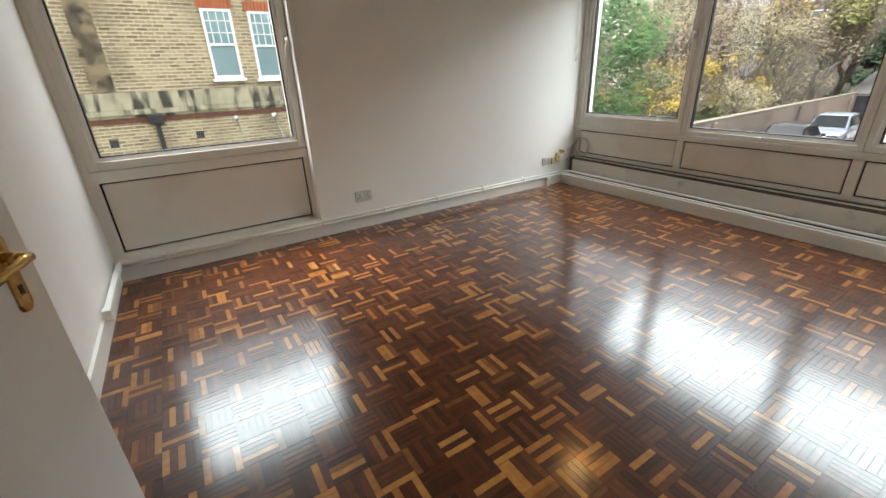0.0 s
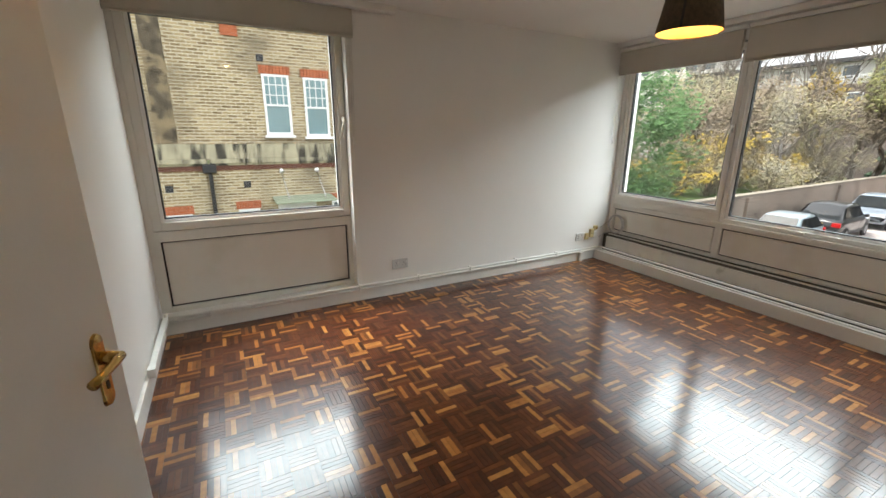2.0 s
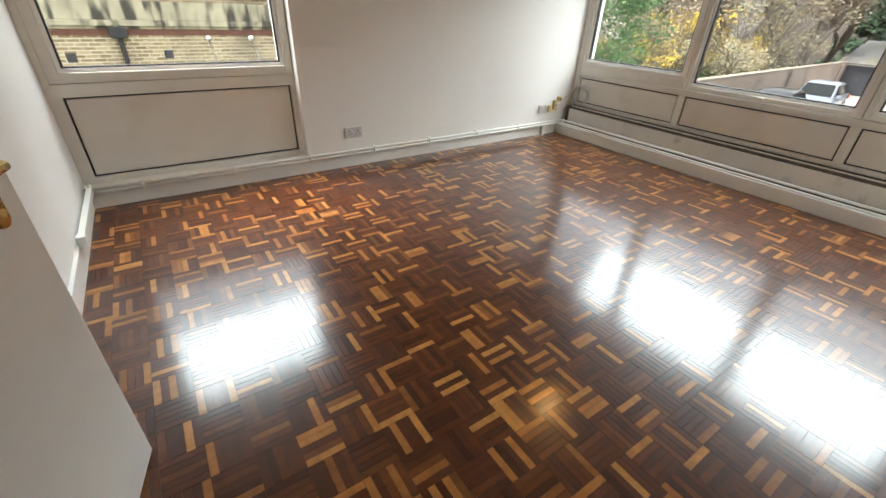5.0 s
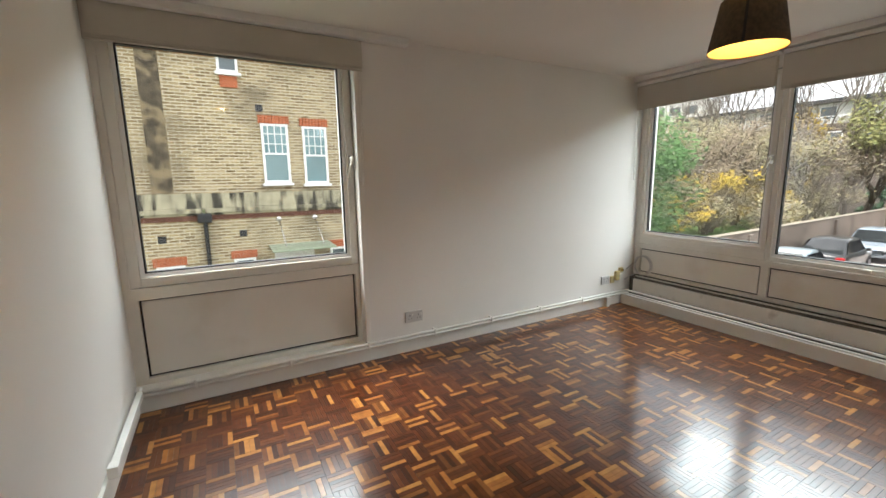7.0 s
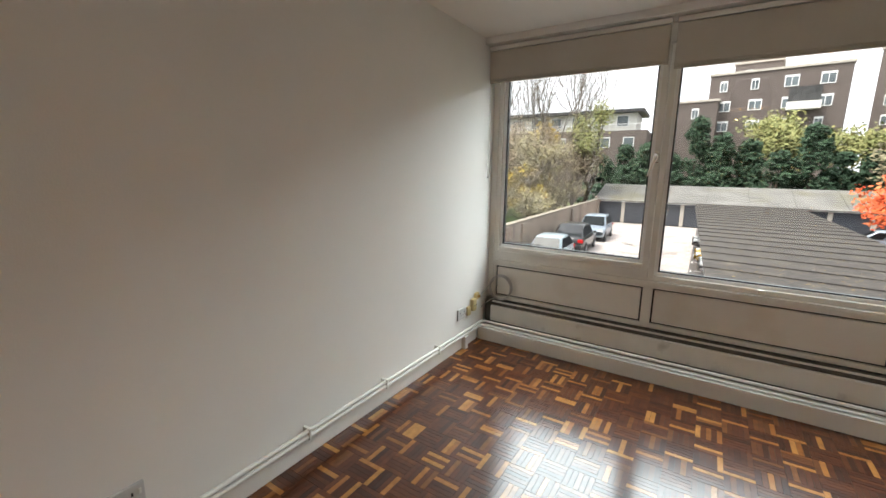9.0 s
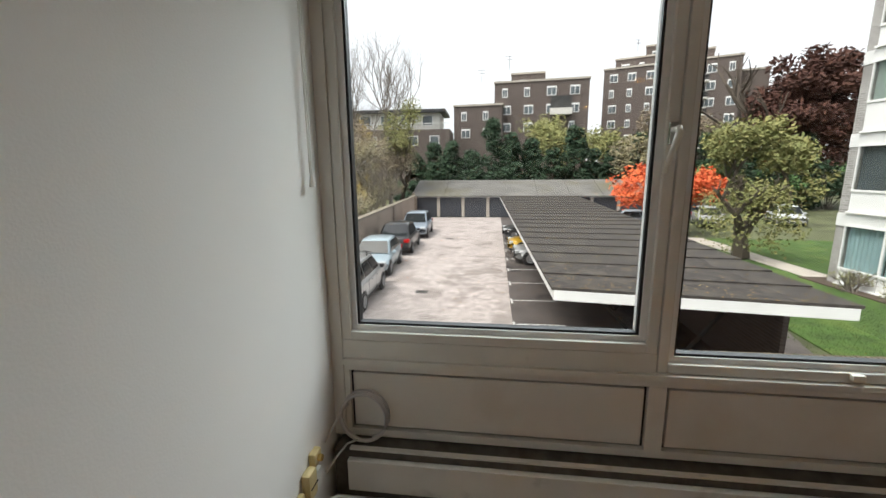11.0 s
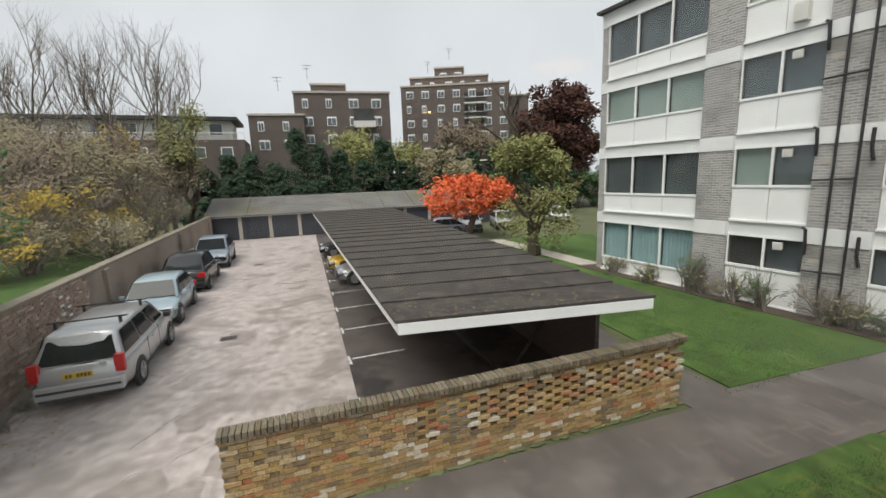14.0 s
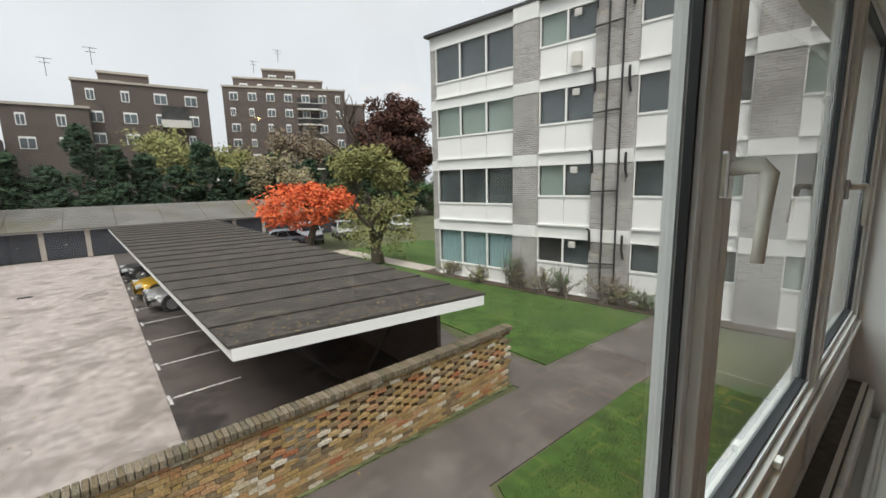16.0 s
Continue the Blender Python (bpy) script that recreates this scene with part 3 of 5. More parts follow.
    part("toggle", tubes(([(0.006, -0.004, -drop), (0.006, -0.004, -drop - 0.045)], [0.007, 0.012]), sides=8), PLASTIC, c)


pull_cord(pose(0.085, -0.02, 1.98), 0.65, "white looped blind cord beside the long window")
pull_cord(pose(-2.775, -0.012, 2.04), 0.70, "white looped blind cord beside the side window")


# pendant lamps
def pendant(m, r0, r1, h, drop, label):
    """The origin is at the ceiling."""
    la = thing("pendant_lamp", m, label, "lamp", "pendant lamps")
    part("ceiling_rose", lathe([(0.0, 0.0), (0.045, 0.0), (0.045, -0.012), (0.03, -0.03), (0.008, -0.038), (0.0, -0.038)]), PLASTIC, la, smooth=True)
    part("flex", tubes(([(0, 0, -0.036), (0, 0, -drop + 0.0)], 0.004), sides=6), PLASTIC, la)
    zt, zb = -drop, -drop - h
    part("shade", lathe([(r1, zt), (r1 - 0.003, zt + 0.002), (r1, zt), (r0, zb)], 40), SHADE, la, "dark brown textured cloth shade", smooth=True)
    part("lining", lathe([(r1 - 0.004, zt - 0.002), (r0 - 0.004, zb + 0.002)], 40), SHADEIN, la, "pale gold lining", smooth=True)
    part("seam", tubes(([(r1 + 0.0005, 0, zt), (r0 + 0.0005, 0, zb)], 0.006), sides=5), INK, la)
    part("holder", tubes(([(0, 0, -drop), (0, 0, -drop - 0.06)], 0.018)), PLASTIC, la)
    part("spider", tubes(([(-r1 + 0.004, 0, zt - 0.02), (r1 - 0.004, 0, zt - 0.02)], 0.002), ([(0, -r1 + 0.004, zt - 0.02), (0, r1 - 0.004, zt - 0.02)], 0.002), sides=5), CHROME, la)
    part("bulb", lathe([(0.0, -drop - 0.165), (0.018, -drop - 0.16), (0.03, -drop - 0.135), (0.028, -drop - 0.105), (0.014, -drop - 0.07), (0.0, -drop - 0.06)], 20), BULB, la, "lit warm bulb", smooth=True)
    return la


pendant(pose(-1.38, -1.68, CEIL, 0, 0, 200), 0.165, 0.125, 0.225, 0.14, "dark brown drum pendant lampshade, lit, hanging from the ceiling")
pendant(pose(-3.53, -1.66, CEIL, 0, 0, 200), 0.100, 0.075, 0.16, 0.085, "small dark brown pendant lampshade, lit, hanging near the door")


# door, open along the left wall
door = thing("door_1", pose(XL + 0.035, -2.815, 0.0, 0, 0, 76.3), "plain white flush door standing open, with brass handle", "door")
door["kind"] = "structure"
part("leaf", boxes((0.0, 0.741, -0.02, 0.02, 0.008, 1.99), bevel=0.003), GLOSSP, door)
hp = part("door_handle", boxes((0.675, 0.715, -0.026, -0.019, 0.835, 0.965), bevel=0.003), BRASS, door, "polished brass lever handle on a long shaped plate")
part("plate_top", lathe([(0.0, 0.0), (0.021, 0.0), (0.018, 0.006), (0.0, 0.008)], 16), BRASS, hp, m=pose(0.695, -0.02, 0.966, 90))
part("plate_bottom", lathe([(0.0, 0.0), (0.021, 0.0), (0.018, 0.006), (0.0, 0.008)], 16), BRASS, hp, m=pose(0.695, -0.02, 0.834, 90))
part("boss", tubes(([(0.695, -0.022, 0.93), (0.695, -0.06, 0.93)], [0.016, 0.011])), BRASS, hp, smooth=True)
part("lever", tubes(([(0.70, -0.06, 0.93), (0.67, -0.064, 0.932), (0.62, -0.062, 0.928), (0.585, -0.06, 0.926)], [0.010, 0.010, 0.009, 0.011])), BRASS, hp, smooth=True)
part("keyhole", boxes((0.690, 0.700, -0.0275, -0.025, 0.855, 0.875)), INK, hp)
hp.matrix_basis = pose(-0.035, 0, -0.019)
dfr = thing("door_frame", pose(0, 0, 0), "white gloss door frame and architrave", "door frame")
dfr["kind"] = "structure"
part("jamb", boxes((XL - 0.12, XL + 0.012, -2.825, -2.79, 0, 2.05), (XL - 0.12, XL + 0.012, -3.59, -3.555, 0, 2.05), (XL - 0.12, XL + 0.012, -3.555, -2.825, 2.015, 2.05)), GLOSSP, dfr)


# sockets and corner fittings
def socket(m, w, h, label, gangs):
    s = thing("wall_socket", m, label, "socket", "wall sockets")
    part("plate", boxes((0, w, -0.012, 0, 0, h), bevel=0.003), GREYPL, s)
    for k in range(gangs):
        x = w * (k + 0.5) / gangs
        part("pin_holes", boxes((x - 0.003, x + 0.003, -0.0135, -0.0115, h * 0.58, h * 0.72), (x - 0.016, x - 0.009, -0.0135, -0.0115, h * 0.33, h * 0.38), (x + 0.009, x + 0.016, -0.0135, -0.0115, h * 0.33, h * 0.38)), INK, s)
        part("switch", boxes((x + 0.018, x + 0.026, -0.016, -0.011, h * 0.55, h * 0.78), bevel=0.002), PLASTIC, s)
    return s


socket(pose(-2.485, 0, 0.232), 0.146, 0.086, "grey double wall socket low on the white wall", 2)
socket(pose(-0.30, 0, 0.232), 0.118, 0.084, "grey double wall socket low in the corner", 2)
jb = thing("telephone_box", pose(-0.165, 0, 0.235), "small yellowed telephone junction box on the wall", "junction box", "junction boxes")
part("case", boxes((0, 0.05, -0.02, 0, 0, 0.07), bevel=0.006), YELPL, jb)
part("screw", tubes(([(0.025, -0.02, 0.035), (0.025, -0.0225, 0.035)], 0.004)), CHROME, jb)
jb = thing("cable_box", pose(-0.105, 0, 0.255), "yellowed rounded cable box on the wall", "junction box", "junction boxes")
part("case", boxes((0, 0.058, -0.035, 0, 0, 0.10), bevel=0.014), YELPL, jb)
part("lid_line", boxes((0.004, 0.054, -0.037, -0.034, 0.046, 0.049)), INK, jb)
jb = thing("aerial_box", pose(-0.045, 0, 0.245), "stacked cream aerial outlet boxes in the corner", "junction box", "junction boxes")
part("lower_case", boxes((0, 0.05, -0.025, 0, 0, 0.07), bevel=0.005), PLASTIC, jb)
part("upper_case", boxes((0.005, 0.055, -0.025, 0, 0.09, 0.14), bevel=0.005), YELPL, jb)
part("knob", tubes(([(0.03, -0.025, 0.115), (0.03, -0.04, 0.115)], 0.012)), BRASS, jb)
coil = thing("cable_coil", pose(0.165, -0.13, 0.298), "loose coil of grey cable resting on the casing", "cable")
cb = bmesh.new()
for k in range(6):
    R0, ph = 0.085 + 0.004 * (k % 3), k * 0.9
    pts = [(0.012 * math.sin(k + a * 0.5) + 0.006 * k - 0.01, R0 * math.cos(a + ph), 0.105 + (R0 + 0.01) * math.sin(a + ph)) for a in np.linspace(0, 2 * math.pi, 25)]
    tube(cb, pts, 0.004, 6, False)
part("loops", cb, GREYPL, coil, smooth=True)
part("tail", tubes(([(0.0, 0.02, 0.012), (-0.03, 0.06, 0.01), (-0.08, 0.09, -0.02), (-0.12, 0.11, -0.05)], 0.004), ([(0.0, 0.06, 0.16), (-0.02, 0.09, 0.12), (-0.1, 0.115, 0.06)], 0.004), sides=6), GREYPL, coil, smooth=True)


# parquet: squares of five fingers, turned by turns
def parquet():
    S, N = 0.12, 5
    fw = S / N
    gap = 0.0006
    fing = bmesh.new()
    box(fing, -S / 2 + gap, S / 2 - gap, -fw / 2 + gap, fw / 2 - gap, -0.008, 0.0)
    fm = mesh("finger", fing, PARQUET_P)
    fl = bpy.data.objects["floor"]
    bm_v, bm_f = [], []
    rnd = random.Random(5)
    for i in range(int(4.2 / S)):
        for j in range(int(3.62 / S) + 1):
            cx, cy = XL + S / 2 + i * S, -S / 2 - j * S
            for k in range(N):
                o = (k - (N - 1) / 2) * fw
                turn = (i + j) % 2
                x, y = (cx + o, cy) if turn else (cx, cy + o)
                dz = rnd.uniform(-0.00012, 0.00012)
                if -3.2 < x < -2.48 and -1.9 < y < -0.95:
                    ob = new("finger", fm)
                    ob.parent = fl
                    ob.matrix_basis = pose(x, y, dz, rnd.uniform(-0.12, 0.12), rnd.uniform(-0.12, 0.12), 90 * turn)
                else:
                    hx, hy = (fw / 2 - gap, S / 2 - gap) if turn else (S / 2 - gap, fw / 2 - gap)
                    n = len(bm_v)
                    tx, ty = rnd.uniform(-0.0018, 0.0018), rnd.uniform(-0.0018, 0.0018)
                    for sx, sy in ((-1, -1), (1, -1), (1, 1), (-1, 1)):
                        bm_v.append((x + sx * hx, y + sy * hy, -0.008))
                    for sx, sy in ((-1, -1), (1, -1), (1, 1), (-1, 1)):
                        bm_v.append((x + sx * hx, y + sy * hy, dz + sx * hx * tx + sy * hy * ty))
                    bm_f += [(n + 4, n + 5, n + 6, n + 7), (n, n + 1, n + 5, n + 4), (n + 1, n + 2, n + 6, n + 5), (n + 2, n + 3, n + 7, n + 6), (n + 3, n, n + 4, n + 7)]
    me = bpy.data.meshes.new("parquet_fingers")
    me.from_pydata(bm_v, [], bm_f)
    me.materials.append(PARQUET)
    ob = new("parquet_fingers", me)
    ob.parent = fl
    tagged(ob, "glossy varnished hardwood mosaic parquet fingers", kind="stuff")

# ---- outside: ground ----
structure("ground", boxes((-60, 400, -250, 250, GROUND - 0.5, GROUND - 0.02)), EARTH, "rough grassy ground reaching into the distance")

structure("wall_storey_below", boxes((-9.0, 0.44, -12.0, 0.24, GROUND - 0.1, -0.27)), GREYB, "plain grey brick storey below the room", "wall")


def sheet(name, pts, z, material, label, category, th=0.05):
    """A flat slab over a plan outline."""
    bm = bmesh.new()
    top = [bm.verts.new((x, y, z)) for x, y in pts]
    low = [bm.verts.new((x, y, z - th)) for x, y in pts]
    bm.faces.new(top)
    for k in range(len(pts)):
        bm.faces.new((top[k - 1], top[k], low[k], low[k - 1]))
    return structure(name, bm, material, label, category)


G0 = GROUND
sheet("road_car_park", [(0.7, 5.6), (0.7, 0.9), (5.63, 0.98), (5.95, -1.14), (37.53, -0.86), (37.39, 7.44), (5.9, 5.93)], G0, TARMAC, "pale worn tarmac car park with stains and cracks", "car park")
sheet("road_bays", [(5.95, -1.14), (5.79, -7.55), (37.09, -14.52), (37.53, -0.86)], G0 + 0.004, BAYM, "dark damp tarmac of the parking bays", "parking bays")
sheet("pavement_path", [(0.7, 0.9), (0.7, -3.0), (3.93, -4.54), (3.83, -16.32), (5.7, -16.28), (5.87, -8.58), (7.21, -8.45), (7.24, -7.22), (5.58, -7.25), (5.63, 0.98)], G0 + 0.006, PATHM, "damp dark tarmac footpath", "path")
sheet("lawn_far", [(5.87, -8.63), (26.93, -9.25), (26.25, -20.66), (5.73, -14.94)], G0 + 0.02, LAWN, "bright green mown lawn beside the flats", "lawn", 0.08)
sheet("lawn_near", [(0.7, -3.1), (3.85, -4.65), (3.91, -9.37), (0.7, -12.5)], G0 + 0.02, LAWN, "bright green mown lawn under the windows", "lawn", 0.08)
sheet("path_far", [(16.95, -13.16), (26.78, -12.46), (26.73, -13.57), (16.89, -14.31)], G0 + 0.03, CONC, "pale concrete path crossing the lawn", "path")
sheet("lawn_garden", [(9.38, 6.22), (36.63, 7.52), (34.33, 34.27), (8.22, 36.51)], -2.2, LAWN, "bright green garden lawn beyond the old wall", "lawn", 1.0)
sheet("soil_bed", [(16.96, -12.87), (6.16, -14.25), (2.06, -15.0), (2.05, -15.96), (16.89, -14.31)], G0 + 0.05, SOIL, "dark soil flower bed along the flats", "flower bed")

tuft_v, tuft_f = [], []
rg = random.Random(3)
for k in range(26000):
    if k % 2:
        x, y = rg.uniform(0.9, 3.6), rg.uniform(-9.5, -3.4)
        if y > -3.15 - (x - 0.7) * 0.44:
            continue
    else:
        x, y = rg.uniform(5.65, 13), rg.uniform(-13.3, -8.3)
    h, w, a = rg.uniform(0.02, 0.05), 0.006, rg.uniform(0, 6.28)
    n = len(tuft_v)
    dx, dy, lx, ly = w * math.cos(a), w * math.sin(a), rg.uniform(-0.02, 0.02), rg.uniform(-0.02, 0.02)
    tuft_v += [(x - dx, y - dy, G0 + 0.018), (x + dx, y + dy, G0 + 0.018), (x + lx, y + ly, G0 + 0.02 + h)]
    tuft_f.append((n, n + 1, n + 2))
me = bpy.data.meshes.new("grass")
me.from_pydata(tuft_v, [], tuft_f)
me.materials.append(GRASSB)
tagged(new("grass", me), "short green grass blades on the lawns", "grass", kind="stuff")

for k in range(9):
    x = 8.2 + 2.25 * k
    ln = thing("bay_line", pose(x, -1.15 + 0.01 * k, G0 + 0.006, 0, 0, 2), "worn white painted parking bay line on the tarmac", "bay line", "bay lines")
    part("long_stroke", boxes((-0.04, 0.04, -1.5 if k < 6 else -3.0, 0.0, 0, 0.004)), LINE, ln)
    part("cross_stroke", boxes((-0.35, 0.25, -0.04, 0.03, 0, 0.0045)), LINE, ln)
for x, y, w, d in ((13.4, 2.18, 0.45, 0.35), (25.3, 2.52, 0.5, 0.4), (5.68, 2.03, 0.37, 0.53)):
    gr = thing("drain_cover", pose(x, y, G0 + 0.002), "dark iron drain grating set in the tarmac", "drain", "drain covers")
    part("rim", boxes((-d / 2, d / 2, -w / 2, w / 2, 0, 0.006)), IRON, gr)
    for k in range(6):
        part("bar", boxes((-d / 2 + 0.03, d / 2 - 0.03, -w / 2 + 0.04 + k * (w - 0.08) / 6, -w / 2 + 0.07 + k * (w - 0.08) / 6, 0.006, 0.014)), DARKBROWN, gr)
kerb = thing("kerb", pose(5.3, 1.0, G0), "short worn concrete kerb at the end of the screen wall", "kerb")
part("kerb_stone", boxes((-0.1, 0.3, -0.15, 0.12, 0, 0.1), bevel=0.015), CONC, kerb)
rl = random.Random(9)
lv, lf = [], []
for k in range(900):
    if k < 600:
        x = rl.uniform(5, 14)
        y = 5.4 + (x - 5.65) * 0.07 - abs(rl.gauss(0, 0.8))
    else:
        x, y = rl.uniform(1, 30), rl.uniform(-8, 5)
    a, s, n = rl.uniform(0, 6.28), rl.uniform(0.02, 0.05), len(lv)
    c, sn = math.cos(a) * s, math.sin(a) * s
    lv += [(x - c, y - sn, G0 + 0.012), (x + sn * 0.6, y - c * 0.6, G0 + 0.02), (x + c, y + sn, G0 + 0.012), (x - sn * 0.6, y + c * 0.6, G0 + 0.025)]
    lf.append((n, n + 1, n + 2, n + 3))
me = bpy.data.meshes.new("fallen_leaves")
me.from_pydata(lv, [], lf)
me.materials.append(FALLEN)
tagged(new("fallen_leaves", me), "scattered yellow and brown fallen leaves", "leaves", kind="stuff")


# ---- screen wall of honeycomb brick ----
def brick_mesh(name, l, w, h, material, bevel=0.004):
    bm = bmesh.new()
    box(bm, -l / 2, l / 2, -w / 2, w / 2, 0, h)
    bmesh.ops.bevel(bm, geom=bm.edges[:], offset=bevel, segments=1, affect="EDGES")
    return mesh(name, bm, material)


SWL = 7.75
swall = thing("screen_wall", pose(5.66, 0.93, G0, 0, 0, -88.4) @ Matrix.Scale(1.054, 4), "low yellow stock brick screen wall with honeycomb openings and brick coping", "wall")
rb = random.Random(11)
bk = brick_mesh("brick", 0.215, 0.105, 0.065, SCREENB)
ck = brick_mesh("coping_brick", 0.066, 0.24, 0.10, COPING, 0.008)
jv = bmesh.new()
part("mortar_core", boxes((0.01, SWL - 0.01, -0.035, 0.035, 0, 0.50), (0.01, 2.4, -0.02, 0.02, 0.5, 1.25), (0.01, SWL - 0.01, -0.035, 0.035, 1.15, 1.25), (2.9, 3.35, -0.035, 0.035, 0.5, 1.2)), MORTAR, swall)
for r in range(17):
    z = 0.004 + r * 0.0735
    honey = 7 <= r <= 14
    step = 0.335 if honey else 0.226
    x = 0.11 + (step / 2 if r % 2 else 0)
    while x < SWL - 0.08:
        yo, tz = rb.uniform(-0.004, 0.004), rb.uniform(-0.6, 0.6)
        solid = honey and (2.9 < x < 3.4)
        if honey and (x > 2.2 or r > 7):
            ob = new("brick", bk)
            ob.parent = swall
            ob.matrix_basis = pose(x, yo + (0.0 if not solid else 0.002), z, 0, 0, tz)
        else:
            box(jv, x - 0.108, x + 0.108, -0.052 + yo, 0.052 + yo, z, z + 0.065)
        x += step
    if honey:
        x = 0.11 + (0 if r % 2 else step / 2)
        while x < 2.9:
            if x < 2.6:
                box(jv, x - 0.05, x + 0.05, -0.042, 0.042, z, z + 0.063)
            x += step
part("solid_courses", jv, SCREENBJ, swall)["kind"] = "stuff"
x = 0.03
while x < SWL + 0.02:
    ob = new("coping_brick", ck)
    ob.parent = swall
    ob.matrix_basis = pose(x, rb.uniform(-0.006, 0.006), 1.255 + rb.uniform(-0.004, 0.004), 0, 0, rb.uniform(-2, 2))
    x += 0.0745
part("oversail_course", boxes((-0.02, SWL + 0.02, -0.075, 0.075, 1.235, 1.257)), MORTAR, swall)
moss = bmesh.new()
for k in range(160):
    x, s = rb.uniform(0, SWL), rb.uniform(0.02, 0.07)
    v = bmesh.ops.create_icosphere(moss, subdivisions=1, radius=s)["verts"]
    sd = -1 if k % 3 else 1
    for q in v:
        q.co = Vector((q.co.x * 1.6 + x, q.co.y + sd * (0.07 + rb.uniform(0, 0.03)), max(0.0, q.co.z * 0.5)))
part("moss", moss, EARTH, swall, "moss and weeds at the foot")


# ---- old boundary wall beside the parked cars ----
owall = thing("boundary_wall", pose(3.18, 5.72, G0, 0, 0, 2.36), "tall old weathered red brick boundary wall", "wall")
part("core", boxes((0, 12.0, 0.03, 0.30, 0, 1.98), (12.0, 38, -0.003, 0.30, 0, 2.05)), OLDBFAR, owall)
ov, of = [], []
for r in range(27):
    x = -0.1 * (r % 2)
    while x < 12.0:
        l = rb.uniform(0.19, 0.235)
        dy, n = rb.uniform(-0.014, 0.012), len(ov)
        x0, x1, y0, z0, z1 = x, x + l - 0.011, dy, r * 0.0745, r * 0.0745 + 0.063
        ov += [(x0, y0, z0), (x1, y0 + rb.uniform(-.004, .004), z0), (x1, y0, z1), (x0, y0 + rb.uniform(-.004, .004), z1), (x0, 0.04, z0), (x1, 0.04, z0), (x1, 0.04, z1), (x0, 0.04, z1)]
        of += [(n, n + 1, n + 2, n + 3), (n + 1, n + 5, n + 6, n + 2), (n + 4, n, n + 3, n + 7), (n + 3, n + 2, n + 6, n + 7), (n + 4, n + 5, n + 1, n)]
        x += l
me = bpy.data.meshes.new("old_bricks")
me.from_pydata(ov, [], of)
me.materials.append(OLDB)
ob = new("old_bricks", me)
ob.parent = owall
ob["kind"] = "stuff"
part("coping", boxes((0, 38, -0.03, 0.33, 2.0, 2.09), bevel=0.02), MORTAR, owall, "lichened coping")
for x in (13.2, 23.5, 33):
    part("buttress", boxes((x, x + 0.35, -0.12, 0.0, 0, 1.95)), OLDBFAR, owall)
part("plinth", boxes((0, 38, -0.16, 0.0, 0, 0.10), bevel=0.02), MORTAR, owall)
for k in range(7):
    part("paint_splash", boxes((10.3 + 0.35 * (k % 2), 10.48 + 0.35 * (k % 2), -0.022, -0.012, 1.0 + 0.12 * k, 1.07 + 0.12 * k)), STICKER, owall)


# ---- carport ----
def carport():
    cp = thing("carport", pose(0, 0, 0), "long open carport with dark felt roof, white fascia and steel struts", "carport")
    nl, nr, fl_, fr_ = (6.32, -1.69), (5.75, -6.29), (28.78, -0.74), (28.72, -5.91)
    zn, zf, th = -1.08, -0.81, 0.21

    def P(u, v, dz=0.0):
        a = Vector((*nl, zn)).lerp(Vector((*fl_, zf)), u)
        b = Vector((*nr, zn)).lerp(Vector((*fr_, zf)), u)
        q = a.lerp(b, v)
        q.z += dz
        return q

    bm = bmesh.new()
    n = 21
    for k in range(n):
        u0, u1 = k / n, (k + 1) / n + 0.004
        lap = 0.035
        vs = [bm.verts.new(P(u, v, z)) for u, v, z in ((u0, -0.012, th + lap), (u0, 1.012, th + lap), (u1, 1.012, th), (u1, -0.012, th), (u0, -0.012, th - 0.02), (u0, 1.012, th - 0.02), (u1, 1.012, th - 0.02), (u1, -0.012, th - 0.02))]
        for f in ((0, 1, 2, 3), (4, 5, 1, 0), (5, 6, 2, 1), (7, 4, 0, 3)):
            bm.faces.new([vs[i] for i in f])
    part("felt_roof", bm, FELT, cp, "dark weathered roofing felt in lapped strips")
    bm = bmesh.new()
    for (u0, v0), (u1, v1) in (((0, 0), (0, 1)), ((0, 0), (1, 0)), ((1, 0), (1, 1)), ((0, 1), (1, 1))):
        a, b = P(u0, v0), P(u1, v1)
        d = (b - a).normalized()
        nrm = Vector((d.y, -d.x, 0)) * 0.015
        vs = [bm.verts.new(p + s * nrm + Vector((0, 0, z))) for s in (-1, 1) for z in (0, th - 0.022) for p in (a, b)]
        for f in ((0, 1, 3, 2), (4, 5, 7, 6), (0, 4, 5, 1), (2, 3, 7, 6), (0, 2, 6, 4), (1, 3, 7, 5)):
            bm.faces.new([vs[i] for i in f])
    part("fascia", bm, WHITEP, cp, "white painted fascia board")
    # one near-black sheet closes the underside of the roof
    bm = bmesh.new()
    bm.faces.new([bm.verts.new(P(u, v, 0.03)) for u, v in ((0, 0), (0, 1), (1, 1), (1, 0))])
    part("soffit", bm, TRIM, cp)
    for k in range(6):
        u = 0.09 + k * 0.175
        f = P(u, 0.62)
        top = P(u, 0.16, 0.02)
        part("strut", tubes(([(f.x, f.y, G0), (top.x, top.y, top.z)], 0.045), ([(f.x + 0.35, f.y, G0), (top.x + 0.3, top.y, top.z)], 0.035), sides=6), STEELB, cp)
        tp = P(u, 0.93, 0.02)
        part("strut", tubes(([(f.x, f.y, G0), (tp.x, tp.y, tp.z)], 0.045), sides=6), STEELB, cp)
    for k in range(60):
        q = P(random.Random(k).random(), random.Random(k + 99).random(), th + 0.012)
        if k < 12:
            part("debris", tubes(([q, q + Vector((0.12, 0.2 - 0.03 * k, 0.0))], 0.006), sides=4), TWIG, cp)
